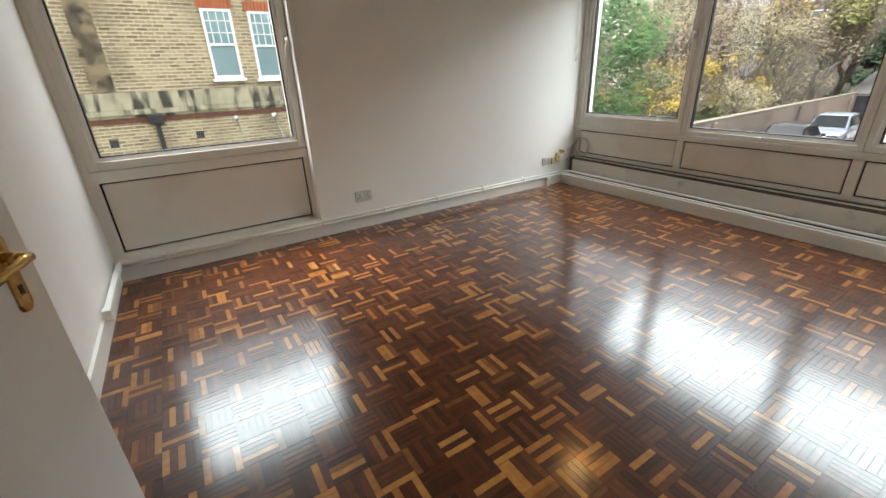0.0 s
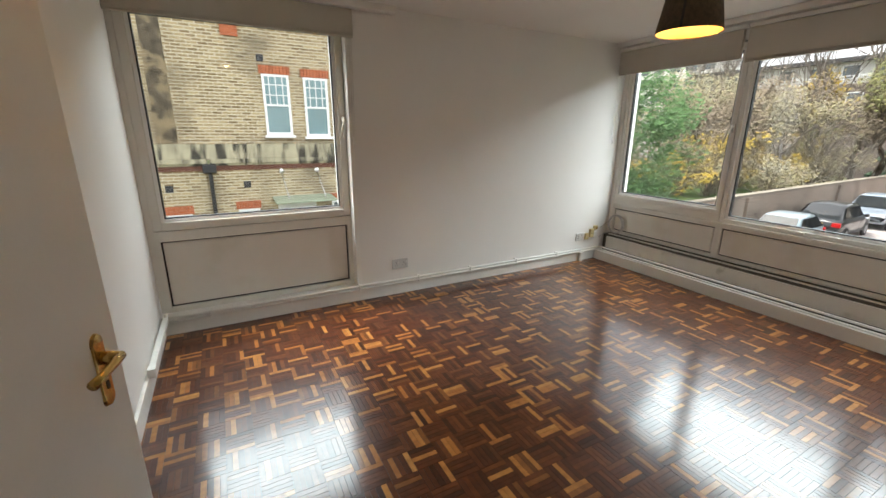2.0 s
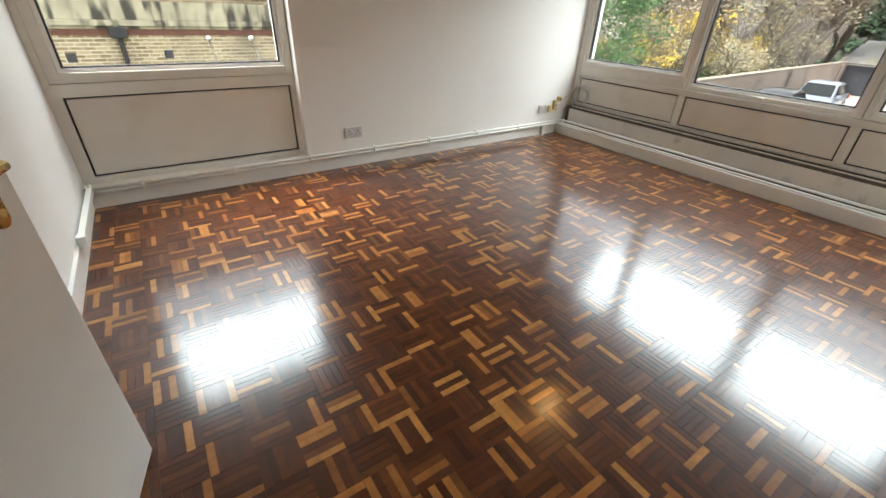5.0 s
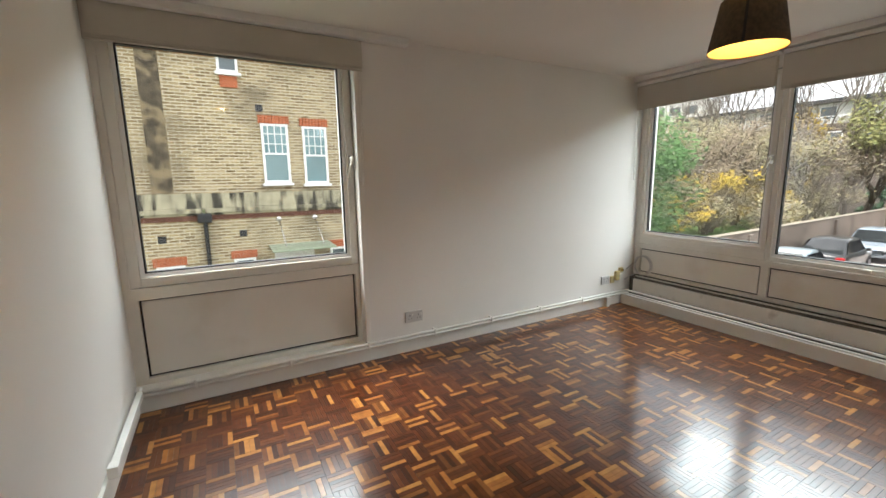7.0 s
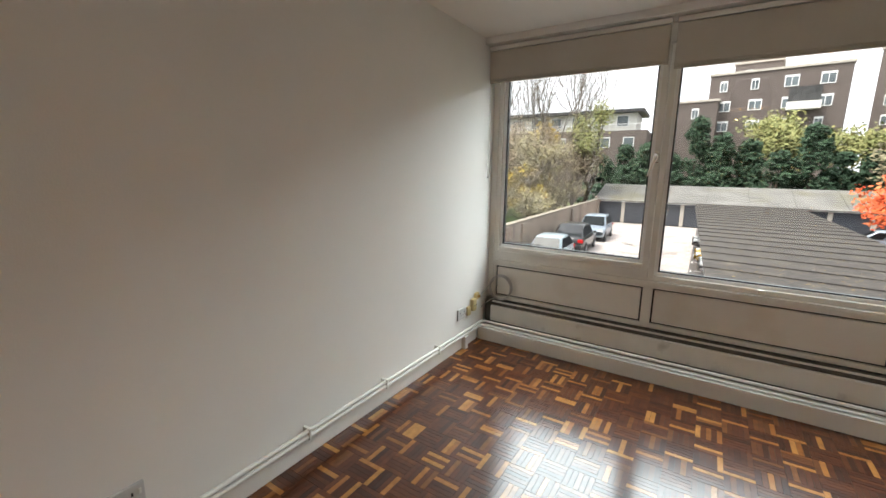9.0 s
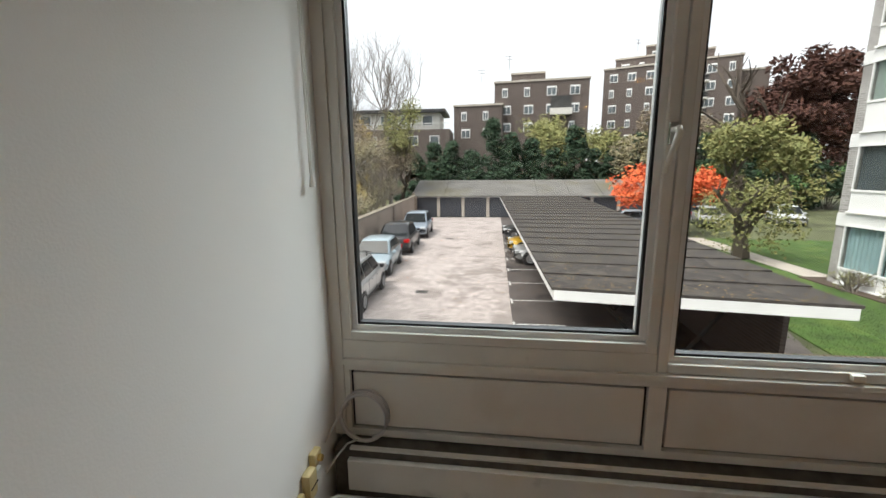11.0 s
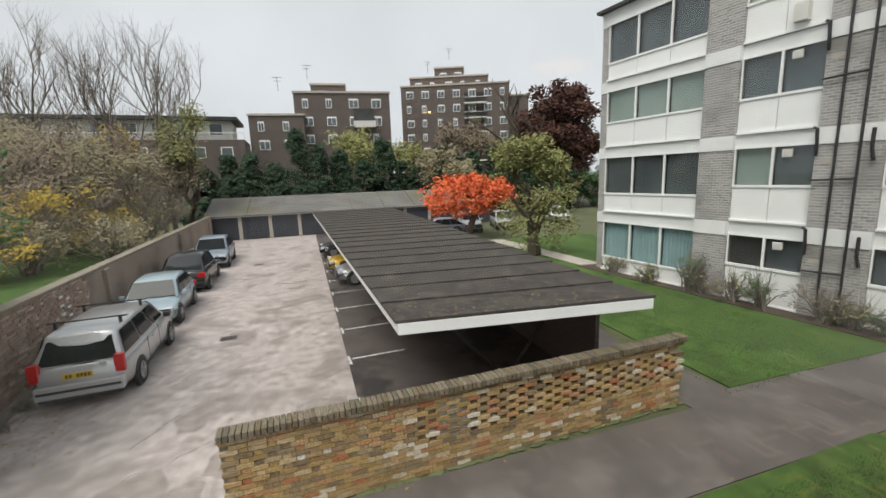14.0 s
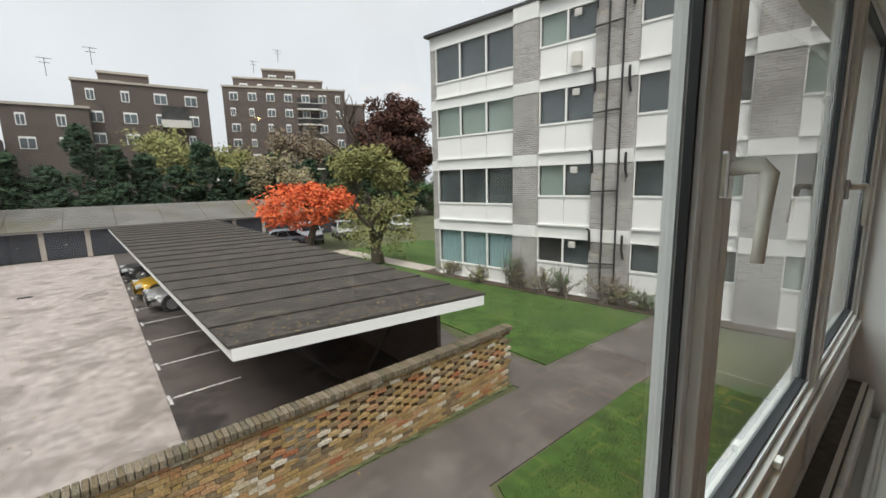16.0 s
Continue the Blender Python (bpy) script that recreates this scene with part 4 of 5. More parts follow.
    rc = random.Random(61)
    lv, lf = [], []
    for k in range(900):
        u, v = rc.random() ** 1.6, rc.random()
        q, a, r = P(u, v, th + 0.045), rc.uniform(0, 6.28), rc.uniform(0.012, 0.04)
        n = len(lv)
        c, d = r * math.cos(a), r * math.sin(a)
        lv += [(q.x - c, q.y - d, q.z - 0.008), (q.x + d * 0.5, q.y - c * 0.5, q.z), (q.x + c, q.y + d, q.z - 0.006), (q.x - d * 0.5, q.y + c * 0.5, q.z)]
        lf.append((n, n + 1, n + 2, n + 3))
    me = bpy.data.meshes.new("leaf_litter")
    me.from_pydata(lv, [], lf)
    me.materials.append(FALLEN)
    ob = new("leaf_litter", me)
    ob.parent = cp
    tagged(ob, "scattered dead leaves on the felt", kind="stuff")
    part("back_wall", boxes((7.0, 28, -6.15, -6.05, G0, -1.3)), BROWNB, cp, "dark brick back wall")


carport()


# ---- garages ----
def garages():
    X, Y0, Y1 = 37.6, 7.4, -18.4
    g = thing("garage_block", pose(X, 0, G0), "row of lock-up garages with slate blue doors and mossy roof", "garage")
    zt = 1.93
    n = 11
    w = (Y0 - Y1) / n
    part("back_wall", boxes((5.2, 5.4, Y1, Y0, 0, 2.9)), BROWNB, g)
    part("side_wall", boxes((0, 5.2, Y0 - 0.02, Y0 + 0.2, 0, 2.3)), OLDBFAR, g)
    part("side_wall", boxes((0, 5.2, Y1 - 0.2, Y1, 0, 2.3)), OLDBFAR, g)
    for k in range(n):
        y = Y0 - (k + 0.5) * w
        d = part("garage_door", boxes((0.08, 0.13, y - w / 2 + 0.14, y + w / 2 - 0.14, 0.02, zt - 0.05)), GARDOOR, g)
        for j in range(8):
            part("rib", boxes((0.07, 0.08, y - w / 2 + 0.2 + j * (w - 0.4) / 8, y - w / 2 + 0.2 + (j + 0.7) * (w - 0.4) / 8, 0.08, zt - 0.12)), GARDOOR, d)
        part("handle", boxes((0.04, 0.07, y - 0.08, y + 0.08, 0.95, 1.0)), CHROME, d)
        part("pier", boxes((0.0, 0.2, y + w / 2 - 0.14, y + w / 2 + 0.14, 0, zt)), CONC, g, "pale concrete post")
    part("fascia", boxes((-0.06, 0.0, Y1, Y0, zt - 0.05, zt + 0.12)), WHITEW, g, "white painted fascia")
    bm = bmesh.new()
    vs = [bm.verts.new(p) for p in ((-0.25, Y1 - 0.2, zt + 0.1), (-0.25, Y0 + 0.25, zt + 0.1), (4.4, Y0 + 0.25, 3.35), (4.4, Y1 - 0.2, 3.35), (5.6, Y0 + 0.25, 2.95), (5.6, Y1 - 0.2, 2.95), (-0.25, Y1 - 0.2, zt + 0.04), (-0.25, Y0 + 0.25, zt + 0.04))]
    for f in ((0, 1, 2, 3), (3, 2, 4, 5), (6, 7, 1, 0)):
        bm.faces.new([vs[i] for i in f])
    part("roof", bm, GARROOF, g, "grey mossy sheet roof")
    for k in range(9):
        y = Y0 - (k + 1) * 2.9
        part("roof_seam", tubes(([(-0.25, y, zt + 0.12), (4.4, y, 3.37)], 0.03), sides=5), GARROOF, g)


garages()


# ---- flats with white panels ----
def flats():
    th = math.degrees(math.atan2(-0.156, -0.988))
    b = thing("white_panel_flats", pose(16.2, -13.55, -0.45, 0, 0, th), "four-storey grey brick flats with white panels and large windows", "building")
    # along x: u; y<0 is outside? the facade faces local -y after the turn
    o = -1.0
    LV = [(-2.75, -1.5, -0.50, 0.0), (0.0, 1.2, 2.40, 2.88), (2.88, 4.0, 5.25, 5.72), (5.72, 6.9, 8.0, 8.6)]
    low_sills = (-2.08, 0.84, 3.95, 6.45)
    bays = [(0.25, 4.6, 3, 0.0), (5.72, 7.96, 2, 0.0), (9.42, 12.6, 2, 0.0), (13.7, 16.6, 3, 0.0), (17.8, 21, 2, 0.0)]
    piers = [(-0.15, 0.25), (4.6, 5.72), (7.96, 9.42), (12.6, 13.7), (16.6, 17.8), (21, 22.5)]
    # solid dark block painted as the unlit inside
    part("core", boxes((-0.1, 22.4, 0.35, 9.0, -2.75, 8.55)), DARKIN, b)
    part("end_wall", boxes((-0.15, 0.25, 0.2, 9.0, -2.75, 8.55)), GREYB, b)
    for a, c in piers:
        d = 0.0 if a < 0 else -0.22
        for k, (p0, w0, w1, t1) in enumerate(LV):
            part("brick_pier", boxes((a, c, d, 0.3, p0 if k else -2.75, w1 + 0.02)), GREYB, b)
            part("band", boxes((a - 0.002, c + 0.002, d - 0.03, 0.3, w1 + 0.02, t1)), WHITEW, b)
    part("roof_edge", boxes((-0.3, 22.6, -0.28, 9.2, 8.6, 8.72)), TRIM, b)
    for bi, (a, c, n, yo) in enumerate(bays):
        for k, (p0, w0, w1, t1) in enumerate(LV):
            w0 = w0 if bi else low_sills[k]
            part("band", boxes((a, c, -0.05, 0.3, w1 + 0.1, t1)), WHITEW, b)
            w = (c - a) / n
            wn_ = part("window", boxes((a, c, -0.10, 0.0, w0 - 0.03, w0 + 0.05), (a, c, -0.08, 0.0, w1 + 0.03, w1 + 0.1), *[(a + j * w - (0.035 if j else 0), a + j * w + (0.035 if j < n else 0.0) - (0.0 if j < n else 0.0), -0.08, 0.0, w0 + 0.05, w1 + 0.03) for j in range(n)], (c - 0.05, c, -0.08, 0.0, w0 + 0.05, w1 + 0.03)), WHITEP, b, "white window frame")
            for j in range(n):
                x0, x1 = a + j * w + 0.04, a + (j + 1) * w - 0.04
                part("pane", boxes((x0, x1, -0.045, -0.04, w0 + 0.05, w1 + 0.03)), PANE, wn_)
                part("panel", boxes((a + j * w + 0.012, a + (j + 1) * w - 0.012, -0.06, 0.02, p0 + 0.09, w0 - 0.035)), WHITEP, b, "white infill panel")
                cm_ = {(0, 0): CURTAIN, (0, 2): GREENBL, (0, 3): FARPANE, (1, 2): FARPANE, (0, 1): FARPANE}.get((bi, k), (FARPANE, GREENBL, FARPANE, DARKIN)[(bi * 3 + k * 2 + j) % 4])
                if cm_ is CURTAIN:
                    bm = bmesh.new()
                    m_ = 40
                    rows_ = [[bm.verts.new((x0 + (x1 - x0) * q / m_, 0.12 + 0.03 * math.sin(q * 1.3), z)) for q in range(m_ + 1)] for z in (w0, w1 + 0.05)]
                    for q in range(m_):
                        bm.faces.new((rows_[0][q], rows_[0][q + 1], rows_[1][q + 1], rows_[1][q]))
                    part("curtain", bm, CURTAIN, wn_, "pale blue curtain")
                else:
                    # only GREENBL is a blind; dark sheets paint the unlit room behind the pane
                    part("blind", boxes((x0, x1, 0.10, 0.12, w0, w1 + 0.05)), cm_, wn_)
            part("panel_backing", boxes((a, c, -0.03, 0.3, p0, w0)), CONC, b)
            part("sill", boxes((a - 0.03, c + 0.03, -0.13, 0.0, p0 + 0.02, p0 + 0.09)), WHITEP, b)
            if bi in (1, 2):
                q = a + (c - a) * (0.62 if bi == 1 else 0.3)
                f = part("vent_fan", boxes((q, q + 0.26, -0.14, -0.05, w1 - 0.3, w1 - 0.06), bevel=0.02), BALCONY, wn_, "square white extractor vent")
                part("grille", boxes((q + 0.05, q + 0.21, -0.15, -0.138, w1 - 0.25, w1 - 0.11)), GREYPL, f)
    part("plinth", boxes((-0.1, 22, -0.02, 0.3, -2.75, -2.72)), GREYB, b)
    part("boiler_flue", boxes((7.1, 7.45, -0.3, -0.06, 5.95, 6.45), bevel=0.02), BALCONY, b, "boxed white boiler flue")
    for x in (8.45, 8.95):
        part("soil_pipe", tubes(([(x, -0.30, -2.75 + 0.2), (x, -0.30, 8.4)], 0.036), sides=8), IRON, b, "black cast iron soil pipe")
    for k, (p0, w0, w1, t1) in enumerate(LV):
        part("branch_pipe", tubes(([(8.0, -0.28, w1 - 0.3), (8.03, -0.33, w1 - 0.15), (8.0, -0.33, w1 + 0.45), (7.9, -0.3, w1 + 0.5)], 0.045), ([(9.25, -0.28, w1 - 0.5), (9.2, -0.34, w1 - 0.2), (9.2, -0.34, w1 + 0.35)], 0.045), ([(7.95, -0.31, w0 + 0.2), (8.95, -0.31, w0 + 0.24)], 0.03), sides=7), IRON, b)
        part("air_brick", boxes((8.1, 8.38, -0.226, -0.215, w1 - 0.55, w1 - 0.42)), CONC, b)


flats()


# worn patches and cracks in the car park
rp = random.Random(21)
for k in range(16):
    x, y, s_ = rp.uniform(5.5, 26), rp.uniform(-0.6, 3.2), rp.uniform(0.25, 0.8)
    bm = bmesh.new()
    n_ = 14
    ring = [bm.verts.new((s_ * rp.uniform(0.6, 1.1) * math.cos(q * 6.283 / n_), 0.7 * s_ * rp.uniform(0.6, 1.1) * math.sin(q * 6.283 / n_), 0.003)) for q in range(n_)]
    bm.faces.new(ring)
    pt = part("tarmac_patch", bm, PATCHM, m=pose(x, y, G0 + 0.001 + k * 0.0002, 0, 0, rp.uniform(0, 180)))
    tagged(pt, "worn grey repair patch in the pale tarmac", "patch", "tarmac patches")
cv = bmesh.new()
for k in range(18):
    p = Vector((rp.uniform(4.5, 22), rp.uniform(-0.8, 3.4), G0 + 0.004))
    a, pts_ = rp.uniform(0, 6.283), []
    for q in range(7):
        pts_.append(p.copy())
        a += rp.gauss(0, 0.6)
        p += Vector((math.cos(a), math.sin(a), 0)) * rp.uniform(0.08, 0.25)
    tube(cv, pts_, rp.uniform(0.002, 0.0045), 3, False)
tagged(part("tarmac_cracks", cv, SOIL), "thin dark cracks wandering over the tarmac", "cracks", kind="stuff")


# ---- brick house opposite the side window ----
def house():
    h = thing("brick_house", pose(2.006, 9.3, -0.373) @ Matrix.Diagonal((0.885, 1, 0.89, 1)), "yellow stock brick house with white sash windows and stained parapet", "building")
    part("upper_wall", boxes((-16, 6, 0.25, 1.0, 1.2, 5.72)), STOCK, h)
    part("lower_wall", boxes((-16, 6, 0.0, 1.0, -3.4, 1.1)), STOCK, h)
    part("parapet", boxes((-16, 6, -0.04, 0.3, 1.2, 1.62), bevel=0.01), STONE, h, "black-streaked rendered parapet")
    part("cornice", boxes((-16, 6, -0.12, 0.3, 1.07, 1.2), (-16, 6, -0.05, 0.3, 1.0, 1.07), bevel=0.008), STONE, h, "moulded stone cornice")
    part("red_band", boxes((-16, 6, -0.02, 0.0, 0.86, 1.0)), mat("dark_red_brick", (0.15, 0.065, 0.045), 0.9, vary=0.3, scale=10, bump=0.4), h, "dark red brick band")
    part("chimney_stain", boxes((-7.95, -7.45, 0.238, 0.25, 1.65, 5.7)), mat("damp_dark_brick", (0.10, 0.08, 0.055), 0.95, vary=0.5, scale=5, bump=0.5, stain=(0.26, 0.20, 0.12), stain_at=(0.5, 0.65), sscale=2.5), h, "damp stained strip")

    part("eaves_band", boxes((-16, 6, 0.18, 0.25, 5.42, 5.6), (-16, 6, 0.10, 0.25, 5.6, 5.72), bevel=0.01), REDARCH, h, "red brick eaves band")
    part("gutter", tubes(([(-16, 0.02, 5.76), (6, 0.02, 5.76)], 0.07), sides=8), IRON, h, "black cast iron gutter")
    bm = bmesh.new()
    for k in range(22):
        box(bm, -16, 6, 0.2 * k, 0.2 * k + 0.22, 5.62 + 0.15 * k, 5.80 + 0.15 * k)
    part("slate_roof", bm, mat("roof_slate", (0.09, 0.09, 0.10), 0.6, vary=0.3, scale=3, bump=0.3), h, "dark slate roof in lapped courses")
    part("rear_wall", boxes((-16, 6, 4.2, 4.5, -3.4, 8.9)), STOCK, h)

    def sash(x0, x1, z0, z1, y, n, arch=True, bars=True):
        w = part("sash_window", boxes((x0, x0 + 0.07, y - 0.02, y + 0.08, z0, z1), (x1 - 0.07, x1, y - 0.02, y + 0.08, z0, z1), (x0 + 0.07, x1 - 0.07, y - 0.02, y + 0.08, z1 - 0.07, z1), (x0 + 0.07, x1 - 0.07, y - 0.02, y + 0.08, z0, z0 + 0.08)), WHITEP, h, "white painted sash window")
        part("pane", boxes((x0 + 0.07, x1 - 0.07, y + 0.02, y + 0.03, z0 + 0.08, z1 - 0.07)), SASHPANE if bars else FARPANE, w)
        part("sill", boxes((x0 - 0.06, x1 + 0.06, y - 0.12, y + 0.06, z0 - 0.08, z0)), WHITEP, w)
        if bars:
            zm = z0 + (z1 - z0) * 0.5
            part("meeting_rail", boxes((x0 + 0.07, x1 - 0.07, y - 0.01, y + 0.04, zm - 0.03, zm + 0.03)), WHITEP, w)
            for k in range(1, n):
                xx = x0 + (x1 - x0) * k / n
                part("glazing_bar", boxes((xx - 0.014, xx + 0.014, y, y + 0.03, zm + 0.03, z1 - 0.07)), WHITEP, w)
            for k in range(1, 3):
                zz = zm + (z1 - zm) * k / 3
                part("glazing_bar", boxes((x0 + 0.07, x1 - 0.07, y, y + 0.03, zz - 0.014, zz + 0.014)), WHITEP, w)
        if arch:
            na = 9
            for k in range(na):
                xx = x0 - 0.06 + (x1 - x0 + 0.12) * k / na
                part("arch_brick", boxes((xx, xx + (x1 - x0 + 0.12) / na - 0.012, y - 0.03, y + 0.05, z1 + 0.005, z1 + 0.24)), REDARCH, w, "red rubbed brick arch")

    sash(-5.03, -4.25, 1.88, 3.66, 0.22, 4)
    sash(-3.82, -3.06, 1.84, 3.63, 0.22, 4)
    sash(-6.05, -5.5, 5.02, 5.6, 0.22, 2, False, False)
    part("apron", boxes((-6.0, -5.55, 0.2, 0.25, 4.62, 4.93)), REDARCH, h, "red brick apron under the window")
    sash(-6.1, -5.5, -1.5, -0.34, -0.03, 2, True, False)
    sash(-8.05, -7.35, -1.5, -0.38, -0.03, 2, True, False)
    sash(-3.22, -2.6, -1.4, -0.25, -0.03, 2, True, False)
    d = part("double_door", boxes((-4.95, -3.75, -0.05, 0.05, -2.6, -0.28)), WHITEP, h, "white glazed double doors")
    for x0 in (-4.78, -4.25):
        part("door_pane", boxes((x0, x0 + 0.36, -0.06, -0.045, -1.6, -0.45)), FARPANE, d)
    c = part("canopy", boxes((-5.1, -3.25, -0.95, 0.0, -0.06, -0.03)), CANOPY, h, "frosted green glass canopy", m=pose(0, 0, 0.02, 4))
    for x in (-4.75, -3.65):
        part("tie_rod", tubes(([(x, -0.03, 0.75), (x + 0.05, -0.8, 0.0)], 0.02)), CHROME, h, "steel tie rod")
        part("rod_plate", lathe([(0.0, 0.0), (0.09, 0.0), (0.08, 0.03), (0.0, 0.04)], 14), CHROME, h, m=pose(x, 0.0, 0.78, 90))
    for x in (-5.2, -3.32):
        part("wall_lamp", tubes(([(x, 0.0, -0.5), (x, -0.15, -0.45), (x, -0.22, -0.52)], 0.03), ([(x, -0.22, -0.5), (x + 0.05, -0.25, -0.65)], [0.04, 0.10])), IRON, h, "black wall lamp")
    part("downpipe", tubes(([(-6.74, -0.10, 0.85), (-6.74, -0.10, -3.4)], 0.055)), IRON, h, "black cast iron downpipe")
    part("hopper", boxes((-6.92, -6.56, -0.25, 0.0, 0.80, 1.06), bevel=0.03), IRON, h)
    part("overflow", tubes(([(-6.74, -0.2, 1.2), (-6.74, -0.12, 0.95)], 0.07)), CHROME, h)
    for x, z, y in ((-7.83, 0.37, 0), (-5.78, 0.41, 0), (-5.02, 4.1, 0.25)):
        part("air_vent", boxes((x - 0.1, x + 0.1, y - 0.01, y + 0.02, z - 0.1, z + 0.1)), TRIM, h)


house()


# ---- far blocks ----
def block(name, x, y, turn, tiers, label, storey, ww, step, seed, first=2.0, base=-1.5):
    """Tiers: (u0, u1, depth0, depth, top). The front is local -y."""
    b = thing(name, pose(x, y, base, 0, 0, turn), label, "building", "far blocks")
    r = random.Random(seed)
    for u0, u1, d0, d1, top in tiers:
        part("wall", boxes((u0, u1, d0, d1, GROUND, top)), BROWNB, b)
        part("coping", boxes((u0 - 0.15, u1 + 0.15, d0 - 0.15, d1 + 0.15, top, top + 0.3)), CONC, b)
        z = top - 2.3
        while z > first and u1 - u0 > 5:
            u = u0 + step * 0.35
            while u < u1 - ww:
                w = ww if r.random() < 0.7 else ww * 0.6
                wi = part("window", boxes((u, u + w, d0 - 0.06, d0 + 0.05, z, z + 1.45)), WHITEP, b)
                part("pane", boxes((u + 0.1, u + w / 2 - 0.04, d0 - 0.08, d0 - 0.05, z + 0.1, z + 1.2), (u + w / 2 + 0.04, u + w - 0.1, d0 - 0.08, d0 - 0.05, z + 0.1, z + 1.2)), FARPANE, wi)
                u += step
            z -= storey
    return b


b = block("left_brown_flats", 70, 7.0, -96, [(0.0, 8.0, 0, 10, 12.9), (6.5, 21.5, 2, 14, 16.6), (9, 14.5, 5, 10, 18.4)], "dark brown brick stepped flats with white windows", 2.75, 1.5, 3.6, 2, 7)
b.name = "stepped_brown_flats"
part("balcony", boxes((15.5, 19, 0.8, 2.0, 11.2, 12.2)), BALCONY, b)
# dark slab on the flat wall paints the shade over the balcony
part("balcony_shade_slab", boxes((15.6, 18.9, 1.9, 1.97, 12.2, 14.2)), DARKIN, b)
b = block("tall_brown_flats", 84.5, -20.0, -112, [(0.0, 21.5, 0, 14, 21.0), (1.5, 17.5, 3, 13, 23.2), (6.5, 12.5, 5, 10, 25.4), (21.5, 25.5, 2, 12, 18.8)], "tall dark brown brick flats with white windows and balconies", 2.75, 1.4, 3.1, 4, 7, -1.85)
for z in (17.5, 14.7, 12.0, 9.2, 6.4):
    bal = part("balcony", boxes((12.6, 17.0, -1.2, 0.0, z - 0.25, z)), BALCONY, b, "pale concrete balcony")
    part("rail", boxes((12.6, 17.0, -1.2, -1.14, z + 0.9, z + 1.0)), BALCONY, bal)
    # black slab paints the shade behind each balcony; the wall is flat
    part("painted_recess_shade", boxes((12.6, 17.0, -0.05, -0.02, z, z + 2.0)), INK, bal)
for x, y, z in ((69.5, -2.0, 18.7), (70, 2.4, 16.9), (80.5, -29, 25.7), (82, -25, 23.5)):
    ae = thing("roof_aerial", pose(x, y, z - 1.6), "thin roof aerial mast on the far flats", "aerial", "aerials")
    part("mast", tubes(([(0, 0, -0.3), (0, 0, 1.8)], 0.04), sides=4), TRIM, ae)
    part("arms", tubes(([(0, -0.7, 1.7), (0, 0.7, 1.7)], 0.03), ([(0, -0.5, 1.2), (0, 0.5, 1.2)], 0.03), sides=4), TRIM, ae)
lb = thing("low_white_flats", pose(60, 6.6, -1.3, 0, 0, 92), "low flats with white upper storey and dark flat roof", "building")
part("lower_wall", boxes((0, 30, -8, 0, GROUND, 8.3)), BROWNB, lb)
part("upper_wall", boxes((1.5, 30, -7, -0.9, 8.3, 10.7)), BALCONY, lb)
part("roof", boxes((0.6, 30, -8, 0.3, 10.7, 11.1)), TRIM, lb)
part("railing", boxes((0, 30, -0.05, 0.02, 9.1, 9.2), *[(k * 0.8, k * 0.8 + 0.05, -0.05, 0.02, 8.3, 9.1) for k in range(36)]), WHITEW, lb)
for k in range(9):
    wi = part("window", boxes((2.5 + k * 3.1, 4.1 + k * 3.1, -0.95, -0.86, 8.9, 10.4)), WHITEP, lb)
    part("pane", boxes((2.6 + k * 3.1, 4.0 + k * 3.1, -0.86, -0.84, 9.0, 10.3)), FARPANE, wi)
    wi = part("window", boxes((1.5 + k * 3.1, 2.9 + k * 3.1, -0.05, 0.05, 6.0, 7.4)), WHITEP, lb)
    part("pane", boxes((1.6 + k * 3.1, 2.8 + k * 3.1, 0.05, 0.07, 6.1, 7.3)), FARPANE, wi)
fb = thing("distant_white_flats", pose(75, 42, -1.8, 0, 0, 100), "distant pale flats behind bare trees", "building")
part("wall", boxes((0, 18, -8, 0, GROUND, 17)), BALCONY, fb)
for k in range(30):
    part("window", boxes((1 + (k % 6) * 2.9, 2.9 + (k % 6) * 2.9, 0.0, 0.06, 4 + (k // 6) * 2.6, 5.4 + (k // 6) * 2.6)), FARPANE, fb)


# ---- trees ----
def limbs(bm, rnd, base, direction, length, radius, depth, tips, spread=0.55, rise=0.15, kids=3):
    d = Vector(direction).normalized()
    pts, p, rs = [Vector(base)], Vector(base), [radius]
    seg = 4 if depth > 1 else 3
    for k in range(seg):
        d = (d + Vector((rnd.gauss(0, 0.10), rnd.gauss(0, 0.10), rise * 0.25))).normalized()
        p = p + d * length / seg
        pts.append(p.copy())
        rs.append(radius * (1 - 0.40 * (k + 1) / seg))
    tube(bm, pts, rs, 6 if depth > 2 else 4 if depth > 1 else 3, False)
    tips.append((p.copy(), depth))
    if depth > 1:
        for k in range(kids):
            a = pts[rnd.randint(max(1, seg - 2), seg)] if k else p
            s = Vector((rnd.gauss(0, spread), rnd.gauss(0, spread), rnd.gauss(rise, 0.2)))
            limbs(bm, rnd, a, d + s, length * rnd.uniform(0.6, 0.82), rs[-1] * (0.95 if depth > 2 else 0.8), depth - 1, tips, spread, rise, kids)


def leaves(rnd, centers, count, size, blob, squash=0.8):
    v, f = [], []
    for k in range(count):
        c = centers[rnd.randrange(len(centers))]
        r = blob * rnd.random() ** 0.5
        th, ph = rnd.uniform(0, 6.283), math.acos(rnd.uniform(-1, 1))
        p = Vector(c) + Vector((r * math.sin(ph) * math.cos(th), r * math.sin(ph) * math.sin(th), r * squash * math.cos(ph)))
        a = Vector((rnd.gauss(0, 1), rnd.gauss(0, 1), rnd.gauss(0, 0.6))).normalized()
        b = a.orthogonal().normalized()
        s = size * rnd.uniform(0.6, 1.3)
        n = len(v)
        v += [p - a * s, p + b * s * 0.45, p + a * s, p - b * s * 0.45]
